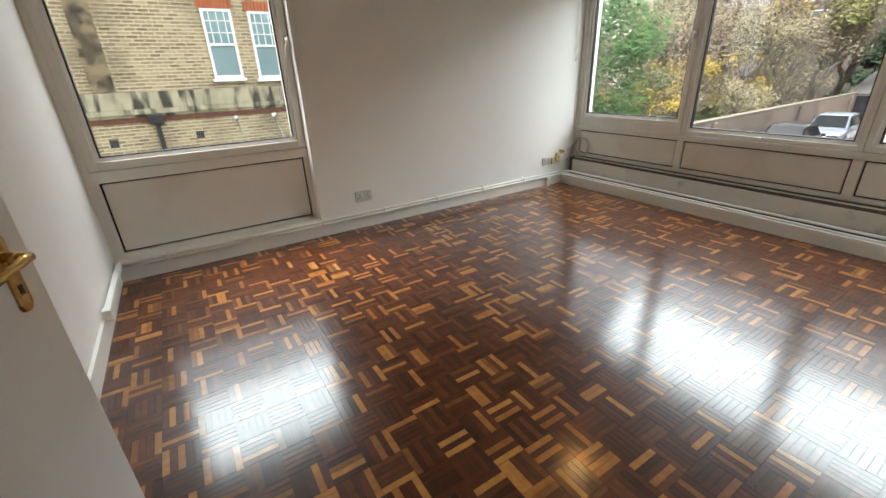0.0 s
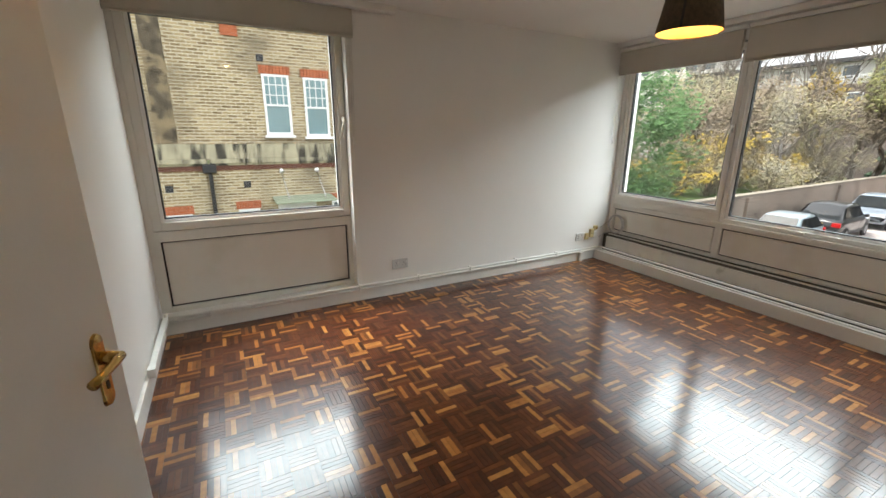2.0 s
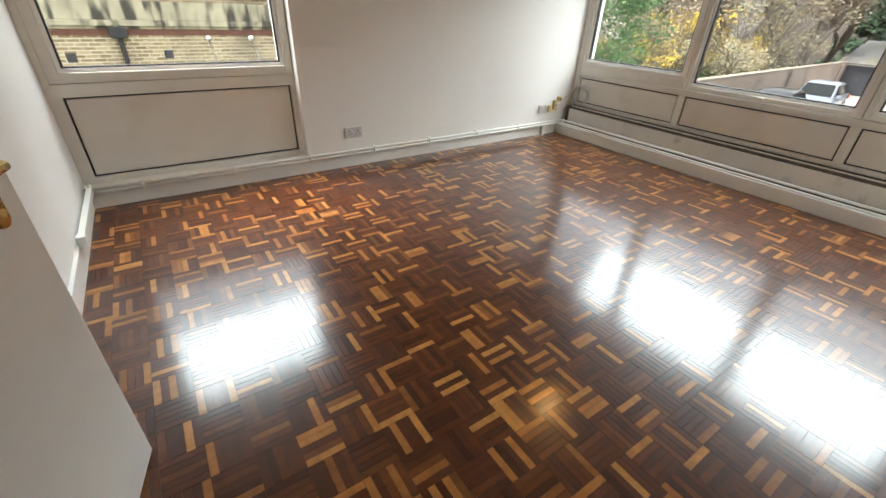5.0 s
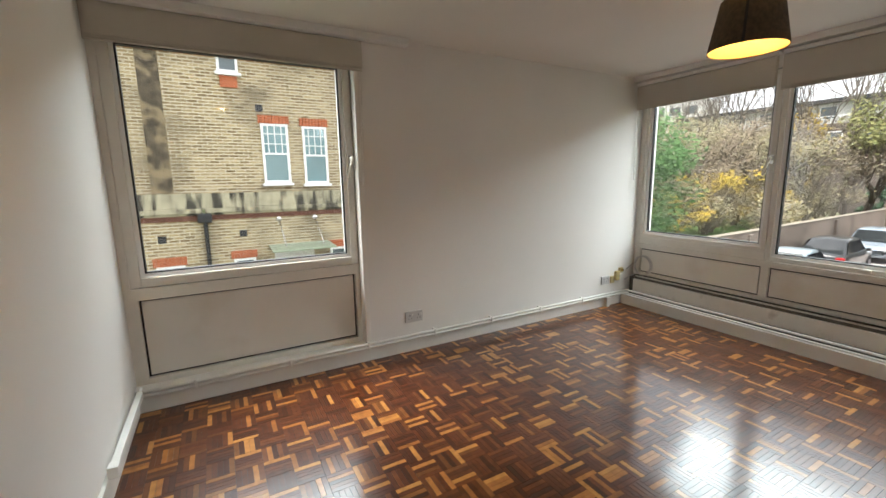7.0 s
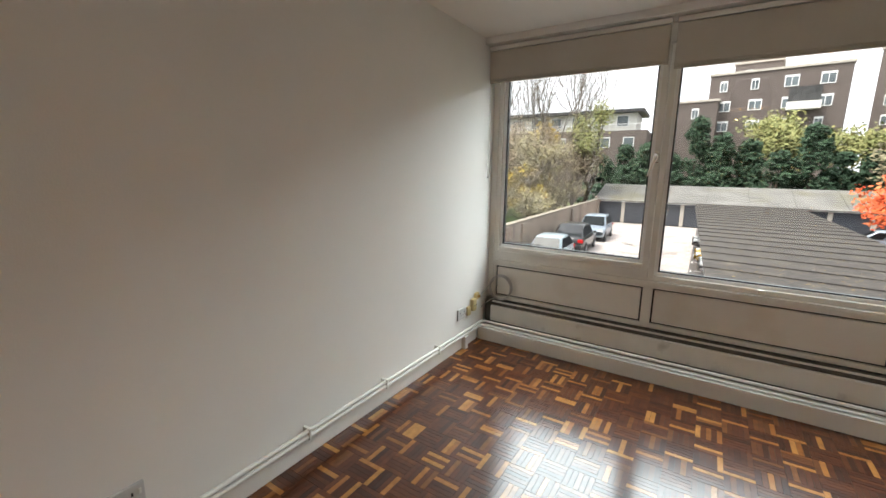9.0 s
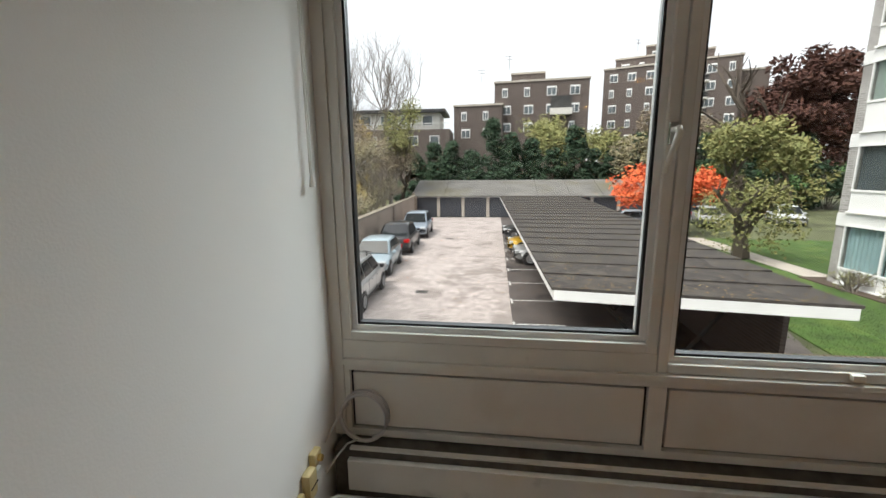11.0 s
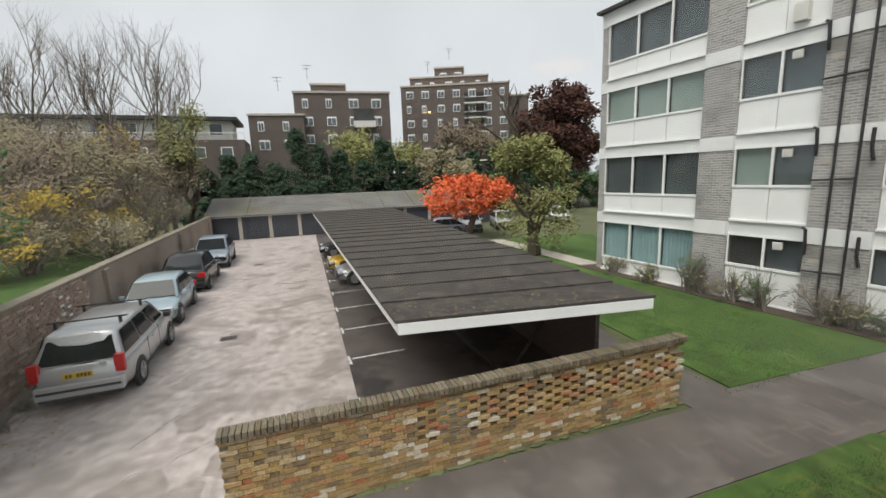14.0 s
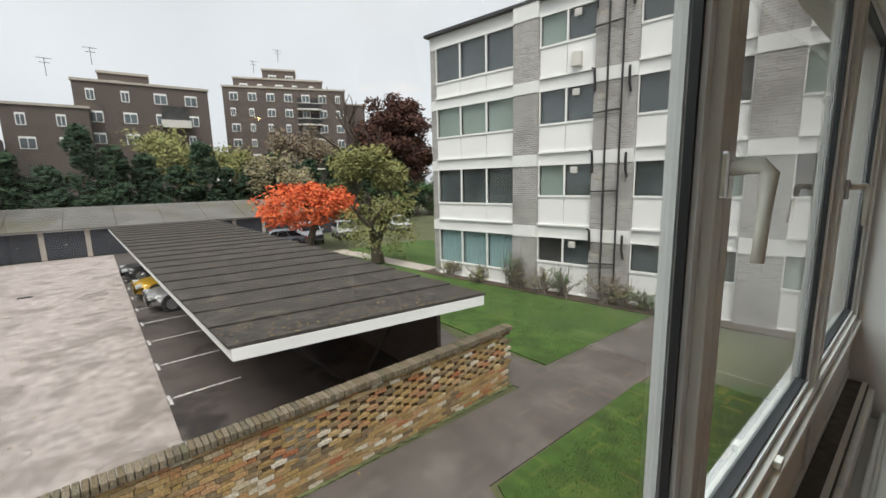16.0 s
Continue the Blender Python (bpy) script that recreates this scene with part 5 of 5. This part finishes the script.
        f.append((n, n + 1, n + 2, n + 3))
    return v, f


def crown(name, vf, material, parent, label=""):
    me = bpy.data.meshes.new(name)
    me.from_pydata([tuple(p) for p in vf[0]], [], vf[1])
    me.materials.append(material)
    ob = new(name, me)
    ob.parent = parent
    if label:
        tagged(ob, label)
    return ob


def tree(name, at, height, trunk, radius, depth, label, leaf=None, count=0, size=0.1, blob=0.6, seed=1, spread=0.55, rise=0.15, kids=3, bark=None, group="", stems=1, fill=None):
    t = thing(name, pose(*at), label, "tree", group)
    rnd = random.Random(seed)
    bm, tips = bmesh.new(), []
    for s in range(stems):
        d = (rnd.gauss(0, 0.12 * stems), rnd.gauss(0, 0.12 * stems), 1)
        tips_s = []
        limbs(bm, rnd, (rnd.gauss(0, 0.1) * (stems > 1), rnd.gauss(0, 0.1) * (stems > 1), -0.1), d, trunk, radius, depth, tips_s, spread, rise, kids)
        tips += tips_s
    top = max(p.z for p, _ in tips)
    k = height / top
    for v in bm.verts:
        v.co *= k if v.co.z > 0 else 1
    part("trunk", bm, bark or BARK, t)
    if leaf:
        cs = [p * k for p, dd in tips if dd <= 2]
        if fill:
            rx, rz, zc = fill
            cs = [p for p in cs if (p.x / rx) ** 2 + (p.y / rx) ** 2 + ((p.z - zc) / rz) ** 2 < 1.15]
            for q in range(90):
                a, e, rr = rnd.uniform(0, 6.283), rnd.uniform(-1, 1), rnd.uniform(0.55, 1.0)
                w = math.sqrt(1 - e * e)
                cs.append(Vector((rx * rr * w * math.cos(a), rx * rr * w * math.sin(a), zc + rz * rr * e)))
        crown("crown", leaves(rnd, cs, count, size, blob), leaf, t)
    return t


tree("acer_tree", (28.3, -11.4, G0), 4.4, 1.3, 0.22, 5, "small tree with bright scarlet autumn leaves", LEAF_RED, 6500, 0.15, 0.65, 5, 0.75, 0.02, fill=(3.4, 1.45, 3.05))
tree("hawthorn_tree", (20.6, -12.6, G0), 4.3, 0.55, 0.15, 5, "small spreading tree with sparse olive leaves", LEAF_OLIVE, 3800, 0.085, 0.6, 7, 0.75, 0.1, fill=(2.3, 1.75, 1.9))
tree("copper_beech", (49.5, -33.8, G0 - 0.8), 18.5, 5.5, 0.6, 5, "large dark copper beech with dense crown", LEAF_COPPER, 20000, 0.28, 1.5, 8, 0.5, 0.1, fill=(5.2, 6.8, 11.0))
for i, (x, y, h) in enumerate(((38, 20.5, 16), (37, 17.2, 17), (38, 14.0, 16), (39, 11.0, 17.0), (36, 23.5, 16.0), (40, 12.4, 15.5), (37, 19, 15.5))):
    tree("bare_tree", (x, y, -2.9), h, 5.0, 0.19, 7, "tall bare winter tree with fine grey twigs", None, seed=20 + i, spread=0.42, rise=0.28, kids=3, bark=TWIG, group="bare trees")
tree("maple_tree", (41.5, 13.6, -2.9), 9.5, 3.0, 0.2, 5, "slim tree with golden yellow leaves", LEAF_YELLOW, 3000, 0.17, 0.8, 31, 0.4, 0.3)
tree("birch_tree", (41, 9.6, -2.9), 10.5, 3.0, 0.2, 5, "slim tree with fading olive leaves", LEAF_OLIVE, 2600, 0.15, 0.9, 33, 0.45, 0.3)
for i, (x, y, h, lf) in enumerate(((53, -9.5, 11.5, LEAF_OLIVE), (56, -21, 12.5, LEAF_BROWN), (55, -13.5, 9.5, LEAF_OLIVE), (42, -22.5, 8.8, LEAF_OLIVE), (40, -27, 7.6, LEAF_OLIVE), (47, -17.5, 8, LEAF_SCRUB))):
    tree("garden_tree", (x, y, G0 - 0.6), h, 3.2, 0.28, 5, "autumn garden tree with thinning leaves", lf, 4200, 0.22, 1.3, 40 + i, 0.5, 0.25, group="garden trees")
tree("holm_oak", (8.6, 7.4, -2.15), 6.6, 1.5, 0.25, 5, "dense dark evergreen tree overhanging the wall", LEAF_GREEN, 42000, 0.075, 0.75, 51, 0.6, 0.1, fill=(2.9, 3.0, 3.1))


def shrub(at, w, h, leaf, count, size, seed, label, twigs=True, name="shrub", group="shrubs"):
    s = thing(name, pose(*at), label, "shrub", group)
    rnd = random.Random(seed)
    cs, bm = [], bmesh.new()
    for k in range(26):
        e = Vector((rnd.gauss(0, w * 0.32), rnd.gauss(0, w * 0.32), h * rnd.uniform(0.25, 1.0)))
        cs.append(e)
        tube(bm, [(rnd.gauss(0, 0.1), rnd.gauss(0, 0.1), -0.05), e * 0.55 + Vector((0, 0, 0.1 * h)), e], [0.03, 0.018, 0.006], 4, False)
        for q in range(5):
            e2 = e + Vector((rnd.gauss(0, w * 0.16), rnd.gauss(0, w * 0.16), rnd.gauss(0.1, 0.2) * h))
            tube(bm, [e * 0.7, e2], [0.012, 0.004], 3, False)
    part("stems", bm, TWIG, s)
    crown("leaves", leaves(rnd, cs, count, size, w * 0.22), leaf, s)


rs = random.Random(77)
for k in range(15):
    x = 19.5 + k * 1.3
    y = 7.4 + (x - 9) * 0.09 + rs.uniform(0.3, 4.5)
    shrub((x, y, -2.25), rs.uniform(2.4, 3.6), rs.uniform(2.0, 4.0), (LEAF_SCRUB, LEAF_BROWN, LEAF_SCRUB, LEAF_YELLOW)[k % 4 if k % 8 else 3], 1100, 0.09, 100 + k, "tangled autumn shrub with thin twigs and dry leaves")
for k in range(9):
    shrub((20 + k * 2.4, 15 + rs.uniform(0, 6), -2.3), 4.0, rs.uniform(3.5, 5.5), (LEAF_SCRUB, LEAF_BROWN, LEAF_OLIVE)[k % 3], 1300, 0.13, 150 + k, "tall tangled autumn shrub behind the garden lawn")


for k, (x, y, h_) in enumerate(((30, 11.5, 7.0), (33, 14.5, 8.5), (29, 16, 7.5), (35, 11.5, 7.5), (31, 20, 8.5), (26, 13.5, 6.5), (34, 18, 9.0), (37.5, 9.6, 6.5))):
    tree("thicket_tree", (x, y, -2.45), h_, 1.6, 0.14, 5, "twiggy autumn thicket tree with sparse dry leaves", (LEAF_SCRUB, LEAF_BROWN)[k % 2], 2600, 0.11, 0.9, 400 + k, 0.6, 0.2, bark=TWIG, group="thicket trees")


def conifer(at, h, r, seed):
    t = thing("conifer", pose(*at), "dense dark green conifer in the hedge behind the garages", "tree", "conifers")
    rnd = random.Random(seed)
    part("trunk", tubes(([(0, 0, -0.1), (0, 0, h * 0.92)], [0.2, 0.03]), sides=6), BARK, t)
    cs = []
    for k in range(60):
        z = h * rnd.uniform(0.05, 1.0)
        rr = r * (1 - (z / h) ** 1.7) * rnd.uniform(0.55, 1.0) + 0.1
        a = rnd.uniform(0, 6.283)
        cs.append(Vector((rr * math.cos(a), rr * math.sin(a), z)))
    crown("crown", leaves(rnd, cs, 4200, 0.27, 0.8, 0.7), LEAF_CONIF, t)


for k in range(19):
    conifer((47.8 + rs.uniform(-1, 1.5), 9.5 - k * 2.3, G0 - 0.55), rs.uniform(6.6, 8.6) + (2.0 if k in (4, 5, 8) else 0), rs.uniform(1.7, 2.3), 200 + k)
for k in range(10):
    shrub((46.5, -22 - k * 2.5, G0 - 0.5), 4.2, rs.uniform(4.5, 6.0), (LEAF_GREEN, LEAF_OLIVE, LEAF_CONIF)[k % 3], 1500, 0.2, 240 + k, "dense mixed hedge shrub behind the parking")
for k, (u, h) in enumerate(((3.2, 0.7), (4.9, 1.5), (5.2, 0.9), (6.4, 1.0), (7.3, 1.1), (8.9, 1.0), (9.5, 0.8), (10.3, 0.6), (11.6, 0.9), (1.4, 0.7))):
    x, y = 16.2 - 0.988 * u + 0.06, -13.55 - 0.156 * u + 0.55
    shrub((x, y, G0 + 0.05), 0.9, h, (LEAF_OLIVE, LEAF_GREEN, LEAF_BROWN)[k % 3], 260, 0.05, 300 + k, "straggly climbing rose and shrub in the flower bed", name="bed_shrub", group="bed shrubs")


for k in range(14):
    shrub((5.2 + k * 0.9, 5.46 + (k * 0.9) * 0.04, G0), 0.35, rs.uniform(0.12, 0.3), (LEAF_OLIVE, LEAF_GREEN)[k % 2], 60, 0.03, 500 + k, "low weeds at the foot of the old wall", name="weed_tuft", group="weeds")

# ---- cars ----
def car(at, turn, L, W, H, paint, label, kind="hatch", plate=True, bars=False, gb=False):
    c = thing("car", pose(*at, 0, 0, turn), label, "car", "parked cars")
    hl, hw = L / 2, W / 2
    belt, bonnet = H * 0.60, H * 0.52
    wb, rf = (hl * 0.62, hl * 0.24) if kind == "estate" else (hl * 0.50, hl * 0.16)                    # windscreen base, roof front
    rr, rb_ = (-hl * 0.80, -hl * 0.96) if kind == "estate" else (-hl * 0.52, -hl * 0.90)
    bm = bmesh.new()
    N = 22
    rings = []
    for i in range(N + 1):
        x = -hl + L * i / N
        e = abs(x) / hl
        w = hw * (1 - 0.16 * e ** 7) - (0.03 if e > 0.98 else 0)
        zt = belt if x < wb - 0.1 else belt + (bonnet - belt) * min(1, (x - wb + 0.1) / 0.25) - 0.20 * max(0, (x - hl * 0.6) / (hl * 0.4)) ** 2.2
        if x < -hl * 0.93:
            zt = belt - 0.03
        zl = 0.24 + 0.10 * e ** 6
        if e > 0.97:
            zl, zt = zl + 0.05, zt - 0.07
        ring = [(w * 0.90, zl), (w * 0.985, zl + 0.10), (w, zl + 0.30), (w * 0.995, zt - 0.16), (w * 0.95, zt - 0.03), (w * 0.80, zt + 0.012), (w * 0.4, zt + 0.035), (0, zt + 0.04)]
        full = ring + [(-a, b) for a, b in reversed(ring[:-1])]
        rings.append([bm.verts.new((x, a, b)) for a, b in full])
    M = len(rings[0])
    for a, b in zip(rings, rings[1:]):
        for k in range(M - 1):
            bm.faces.new((a[k], a[k + 1], b[k + 1], b[k]))
        bm.faces.new((a[M - 1], a[0], b[0], b[M - 1]))
    bm.faces.new(rings[0])
    bm.faces.new(list(reversed(rings[-1])))
    body = part("body", bm, paint, c, smooth=True)
    bw, tw = hw * 0.93, hw * 0.74
    zb, zr = belt - 0.02, H
    bm = bmesh.new()
    st = [(rb_, zb, bw * 0.96), (rr - (rr - rb_) * 0.12, zr - 0.09, tw * 0.98), (rr + 0.05, zr - 0.02, tw), ((rr + rf) / 2, zr, tw), (rf, zr - 0.03, tw), (rf + 0.10, zr - 0.07, tw * 1.0), (wb, zb, bw * 0.95)]
    top = []
    for x, z, w in st:
        top.append([bm.verts.new((x, s * w, z - drop * (z > zb))) for s, drop in ((-1.03, 0.12), (-0.99, 0.06), (-0.90, 0.025), (-0.5, 0.006), (0, 0), (0.5, 0.006), (0.90, 0.025), (0.99, 0.06), (1.03, 0.12))])
    for a, b in zip(top, top[1:]):
        for k in range(8):
            bm.faces.new((a[k], a[k + 1], b[k + 1], b[k]))
    for s in (0, 8):
        base = [bm.verts.new((x, (-1 if s == 0 else 1) * bw, zb)) for x in (rb_, wb)]
        bm.faces.new([r[s] for r in top] + [base[1], base[0]])
    part("roof", bm, paint, c, smooth=True)

    def quad(name, pts, material, label=""):
        b = bmesh.new()
        vs = [b.verts.new(p) for p in pts]
        b.faces.new(vs)
        r = bmesh.ops.extrude_face_region(b, geom=b.faces[:])
        ctr = sum((Vector(p) for p in pts), Vector()) / len(pts)
        out = Vector((ctr.x * 0.2, ctr.y, max(0, ctr.z - belt))).normalized()
        for v in r["geom"]:
            if isinstance(v, bmesh.types.BMVert):
                v.co += out * 0.012
        return part(name, b, material, c, label)

    def side(x, f, s):
        return (x, s * (bw + (tw - bw) * f + 0.006), zb + (zr - 0.03 - zb) * f)

    for s in (-1, 1):
        segs = [(0.04, 0.34), (0.37, 0.66), (0.69, 0.93)]
        for a, b in segs:
            def X(u, f):
                x0, x1 = rb_ + (rr - rb_) * f, wb + (rf - wb) * f
                return x0 + (x1 - x0) * u
            quad("side_window", [side(X(a, 0.10), 0.10, s), side(X(b, 0.10), 0.10, s), side(X(b, 0.84), 0.84, s), side(X(a, 0.84), 0.84, s)], CARGLASS)
        part("mirror", boxes((wb - 0.42, wb - 0.25, s * hw * 0.98, s * (hw + 0.15), belt - 0.02, belt + 0.12) if s > 0 else (wb - 0.42, wb - 0.25, -(hw + 0.15), -hw * 0.98, belt - 0.02, belt + 0.12), bevel=0.03), paint if kind != "estate" else TRIM, c)
        y0, y1 = sorted((s * hw * 0.60, s * (hw * 0.965)))
        part("tail_lamp", boxes((-hl - 0.004, -hl + 0.12, y0 if kind != "estate" else sorted((s * hw * 0.74, s * hw * 0.965))[0], y1 if kind != "estate" else sorted((s * hw * 0.74, s * hw * 0.965))[1], belt - 0.28, belt + (0.12 if kind == "estate" else -0.08)), bevel=0.03), REDLAMP, c, "red tail lamp")
        part("headlamp", boxes((hl - 0.30, hl - 0.06, *sorted((s * hw * 0.55, s * hw * 0.90)), bonnet - 0.22, bonnet - 0.06), bevel=0.04), CLEARLAMP, c, "clear headlamp")
        for xx in (-0.15, 0.55):
            part("door_handle", boxes((xx - 0.09, xx + 0.09, *sorted((s * hw * 0.99, s * (hw + 0.025))), belt - 0.18, belt - 0.14), bevel=0.008), paint, c)
        for xx in (-0.62, 0.30):
            part("door_gap", boxes((xx, xx + 0.012, *sorted((s * hw * 0.99, s * (hw + 0.003))), 0.36, belt - 0.04)), TRIM, c)
        part("sill_strip", boxes((-hl * 0.55, hl * 0.55, *sorted((s * hw * 0.97, s * (hw + 0.008))), 0.30, 0.36)), TRIM, c)
    quad("rear_window", [(rb_ - 0.012 + (rr - rb_) * f, yy * (bw + (tw - bw) * f), zb + (zr - 0.09 - zb) * f) for yy, f in ((-0.86, 0.08), (0.86, 0.08), (0.86, 0.86), (-0.86, 0.86))], CARGLASS)
    quad("windscreen", [(wb + 0.03 + (rf + 0.1 - wb) * f, yy * (bw + (tw - bw) * f), zb + 0.02 + (zr - 0.07 - zb) * f) for yy, f in ((-0.88, 0.06), (0.88, 0.06), (0.9, 0.92), (-0.9, 0.92))], CARGLASS)
    part("rear_bumper", boxes((-hl - 0.05, -hl + 0.15, -hw * 0.90, hw * 0.90, 0.30, 0.58), bevel=0.04), paint, c)
    part("bumper_trim", boxes((-hl - 0.06, -hl - 0.03, -hw * 0.85, hw * 0.85, 0.42, 0.48), (-hl - 0.03, -hl + 0.1, -hw * 0.84, hw * 0.84, 0.24, 0.31), bevel=0.01), TRIM, c)
    part("grille", boxes((hl - 0.05, hl - 0.005, -hw * 0.4, hw * 0.4, 0.38, 0.56), bevel=0.01), TRIM, c)
    if plate:
        pl = part("number_plate", boxes((-hl - 0.022, -hl - 0.006, -0.26, 0.26, belt - 0.27, belt - 0.15), bevel=0.003), PLATEY, c, "yellow number plate")
        part("lettering", boxes(*[(-hl - 0.025, -hl - 0.021, -0.22 + k * 0.065, -0.18 + k * 0.065, belt - 0.245, belt - 0.175) for k in range(7) if k != 4]), INK, pl)
    if gb:
        st_ = part("sticker", lathe([(0.0, 0.0), (0.075, 0.0), (0.075, 0.004), (0.0, 0.005)], 20), STICKER, c, "round white sticker", m=pose(-hl - 0.008, -0.46, belt - 0.03, 0, -90, 0))
        cu = bpy.data.curves.new("country_letters", "FONT")
        cu.body, cu.size, cu.align_x, cu.align_y, cu.extrude = "GB", 0.085, "CENTER", "CENTER", 0.001
        cu.materials.append(INK)
        tx = new("country_letters", cu)
        tx.parent = c
        tx.matrix_basis = Matrix.Translation((-hl - 0.016, -0.46, belt - 0.03)) @ pose(0, 0, 0, 90, 0, -90)
    if bars:
        for xx in (rr + 0.45, rf - 0.35):
            part("roof_bar", boxes((xx - 0.02, xx + 0.02, -hw * 0.86, hw * 0.86, H + 0.09, H + 0.115), (xx - 0.03, xx + 0.03, -hw * 0.72, -hw * 0.66, H - 0.05, H + 0.09), (xx - 0.03, xx + 0.03, hw * 0.66, hw * 0.72, H - 0.05, H + 0.09)), TRIM, c, "black roof bar")
        part("wiper", boxes((-hl - 0.02, -hl + 0.0, -0.32, 0.05, belt + 0.03, belt + 0.05)), TRIM, c)
    for xx in (-hl * 0.60, hl * 0.62):
        for s in (-1, 1):
            q = pose(xx, s * (hw - 0.085), 0.31, 90 * -s)
            part("wheel_arch", lathe([(0.0, 0.0), (0.37, 0.0), (0.37, 0.091), (0.0, 0.092)], 24), TRIM, c, m=q)
            wh = part("wheel", lathe([(0.20, 0.0), (0.30, 0.0), (0.31, 0.03), (0.31, 0.085), (0.295, 0.105), (0.21, 0.108)], 26), RUBBER, c, smooth=True, m=q)
            rm = lathe([(0.0, 0.102), (0.05, 0.108), (0.06, 0.094), (0.19, 0.098), (0.21, 0.106)], 26)
            for k in range(5):
                a = k * 2 * math.pi / 5
                tube(rm, [(0.04 * math.cos(a), 0.04 * math.sin(a), 0.106), (0.195 * math.cos(a), 0.195 * math.sin(a), 0.108)], 0.018, 4)
            part("rim", rm, RIM, wh)
    return c


def paint(name, col, metal=0.3):
    return mat(name, col, 0.28, metal, vary=0.04, scale=2, bump=0.0, coat=0.6)


SILVER, ICE, BLACKP = paint("silver_paint", (0.46, 0.465, 0.47)), paint("ice_blue_paint", (0.36, 0.45, 0.50)), paint("black_paint", (0.012, 0.013, 0.015), 0.1)
GREYBL, YELLOWP, WHITECAR = paint("grey_blue_paint", (0.28, 0.33, 0.39)), paint("yellow_paint", (0.62, 0.36, 0.01), 0.0), paint("white_paint", (0.6, 0.62, 0.64), 0.1)
car((12.36, 4.57, G0), 2.5, 4.25, 1.74, 1.60, SILVER, "silver estate car with black roof bars and yellow number plate", "estate", True, True, True)
car((16.97, 4.92, G0), 183, 3.85, 1.72, 1.46, ICE, "pale blue hatchback parked by the old wall", plate=False)
car((21.84, 5.00, G0), 3, 4.2, 1.80, 1.62, BLACKP, "black sports utility car with yellow number plate")
car((27.12, 5.05, G0), 183, 4.4, 1.84, 1.62, GREYBL, "grey blue sports utility car parked by the old wall", plate=False)
car((19.02, -3.42, G0), 91, 4.1, 1.74, 1.45, SILVER, "silver hatchback parked under the carport", plate=False)
car((21.49, -3.19, G0), 91, 4.1, 1.74, 1.45, YELLOWP, "yellow hatchback parked under the carport", plate=False)
car((26.23, -2.93, G0), 91, 4.1, 1.74, 1.45, BLACKP, "black hatchback parked under the carport", plate=False)
car((32.88, -13.56, G0), 165, 4.1, 1.74, 1.6, WHITECAR, "white car parked behind the red-leaved tree", plate=False)
car((33.08, -16.76, G0), 165, 4.2, 1.74, 1.5, SILVER, "silver car parked behind the trees", plate=False)
car((31.84, -10.52, G0), 80, 4.2, 1.74, 1.35, GREYBL, "grey car parked near the garages", plate=False)
car((34.14, -22.96, G0), 165, 4.1, 1.74, 1.5, WHITECAR, "white car parked far behind the lawn", plate=False)

# ---- parquet last ----
parquet()
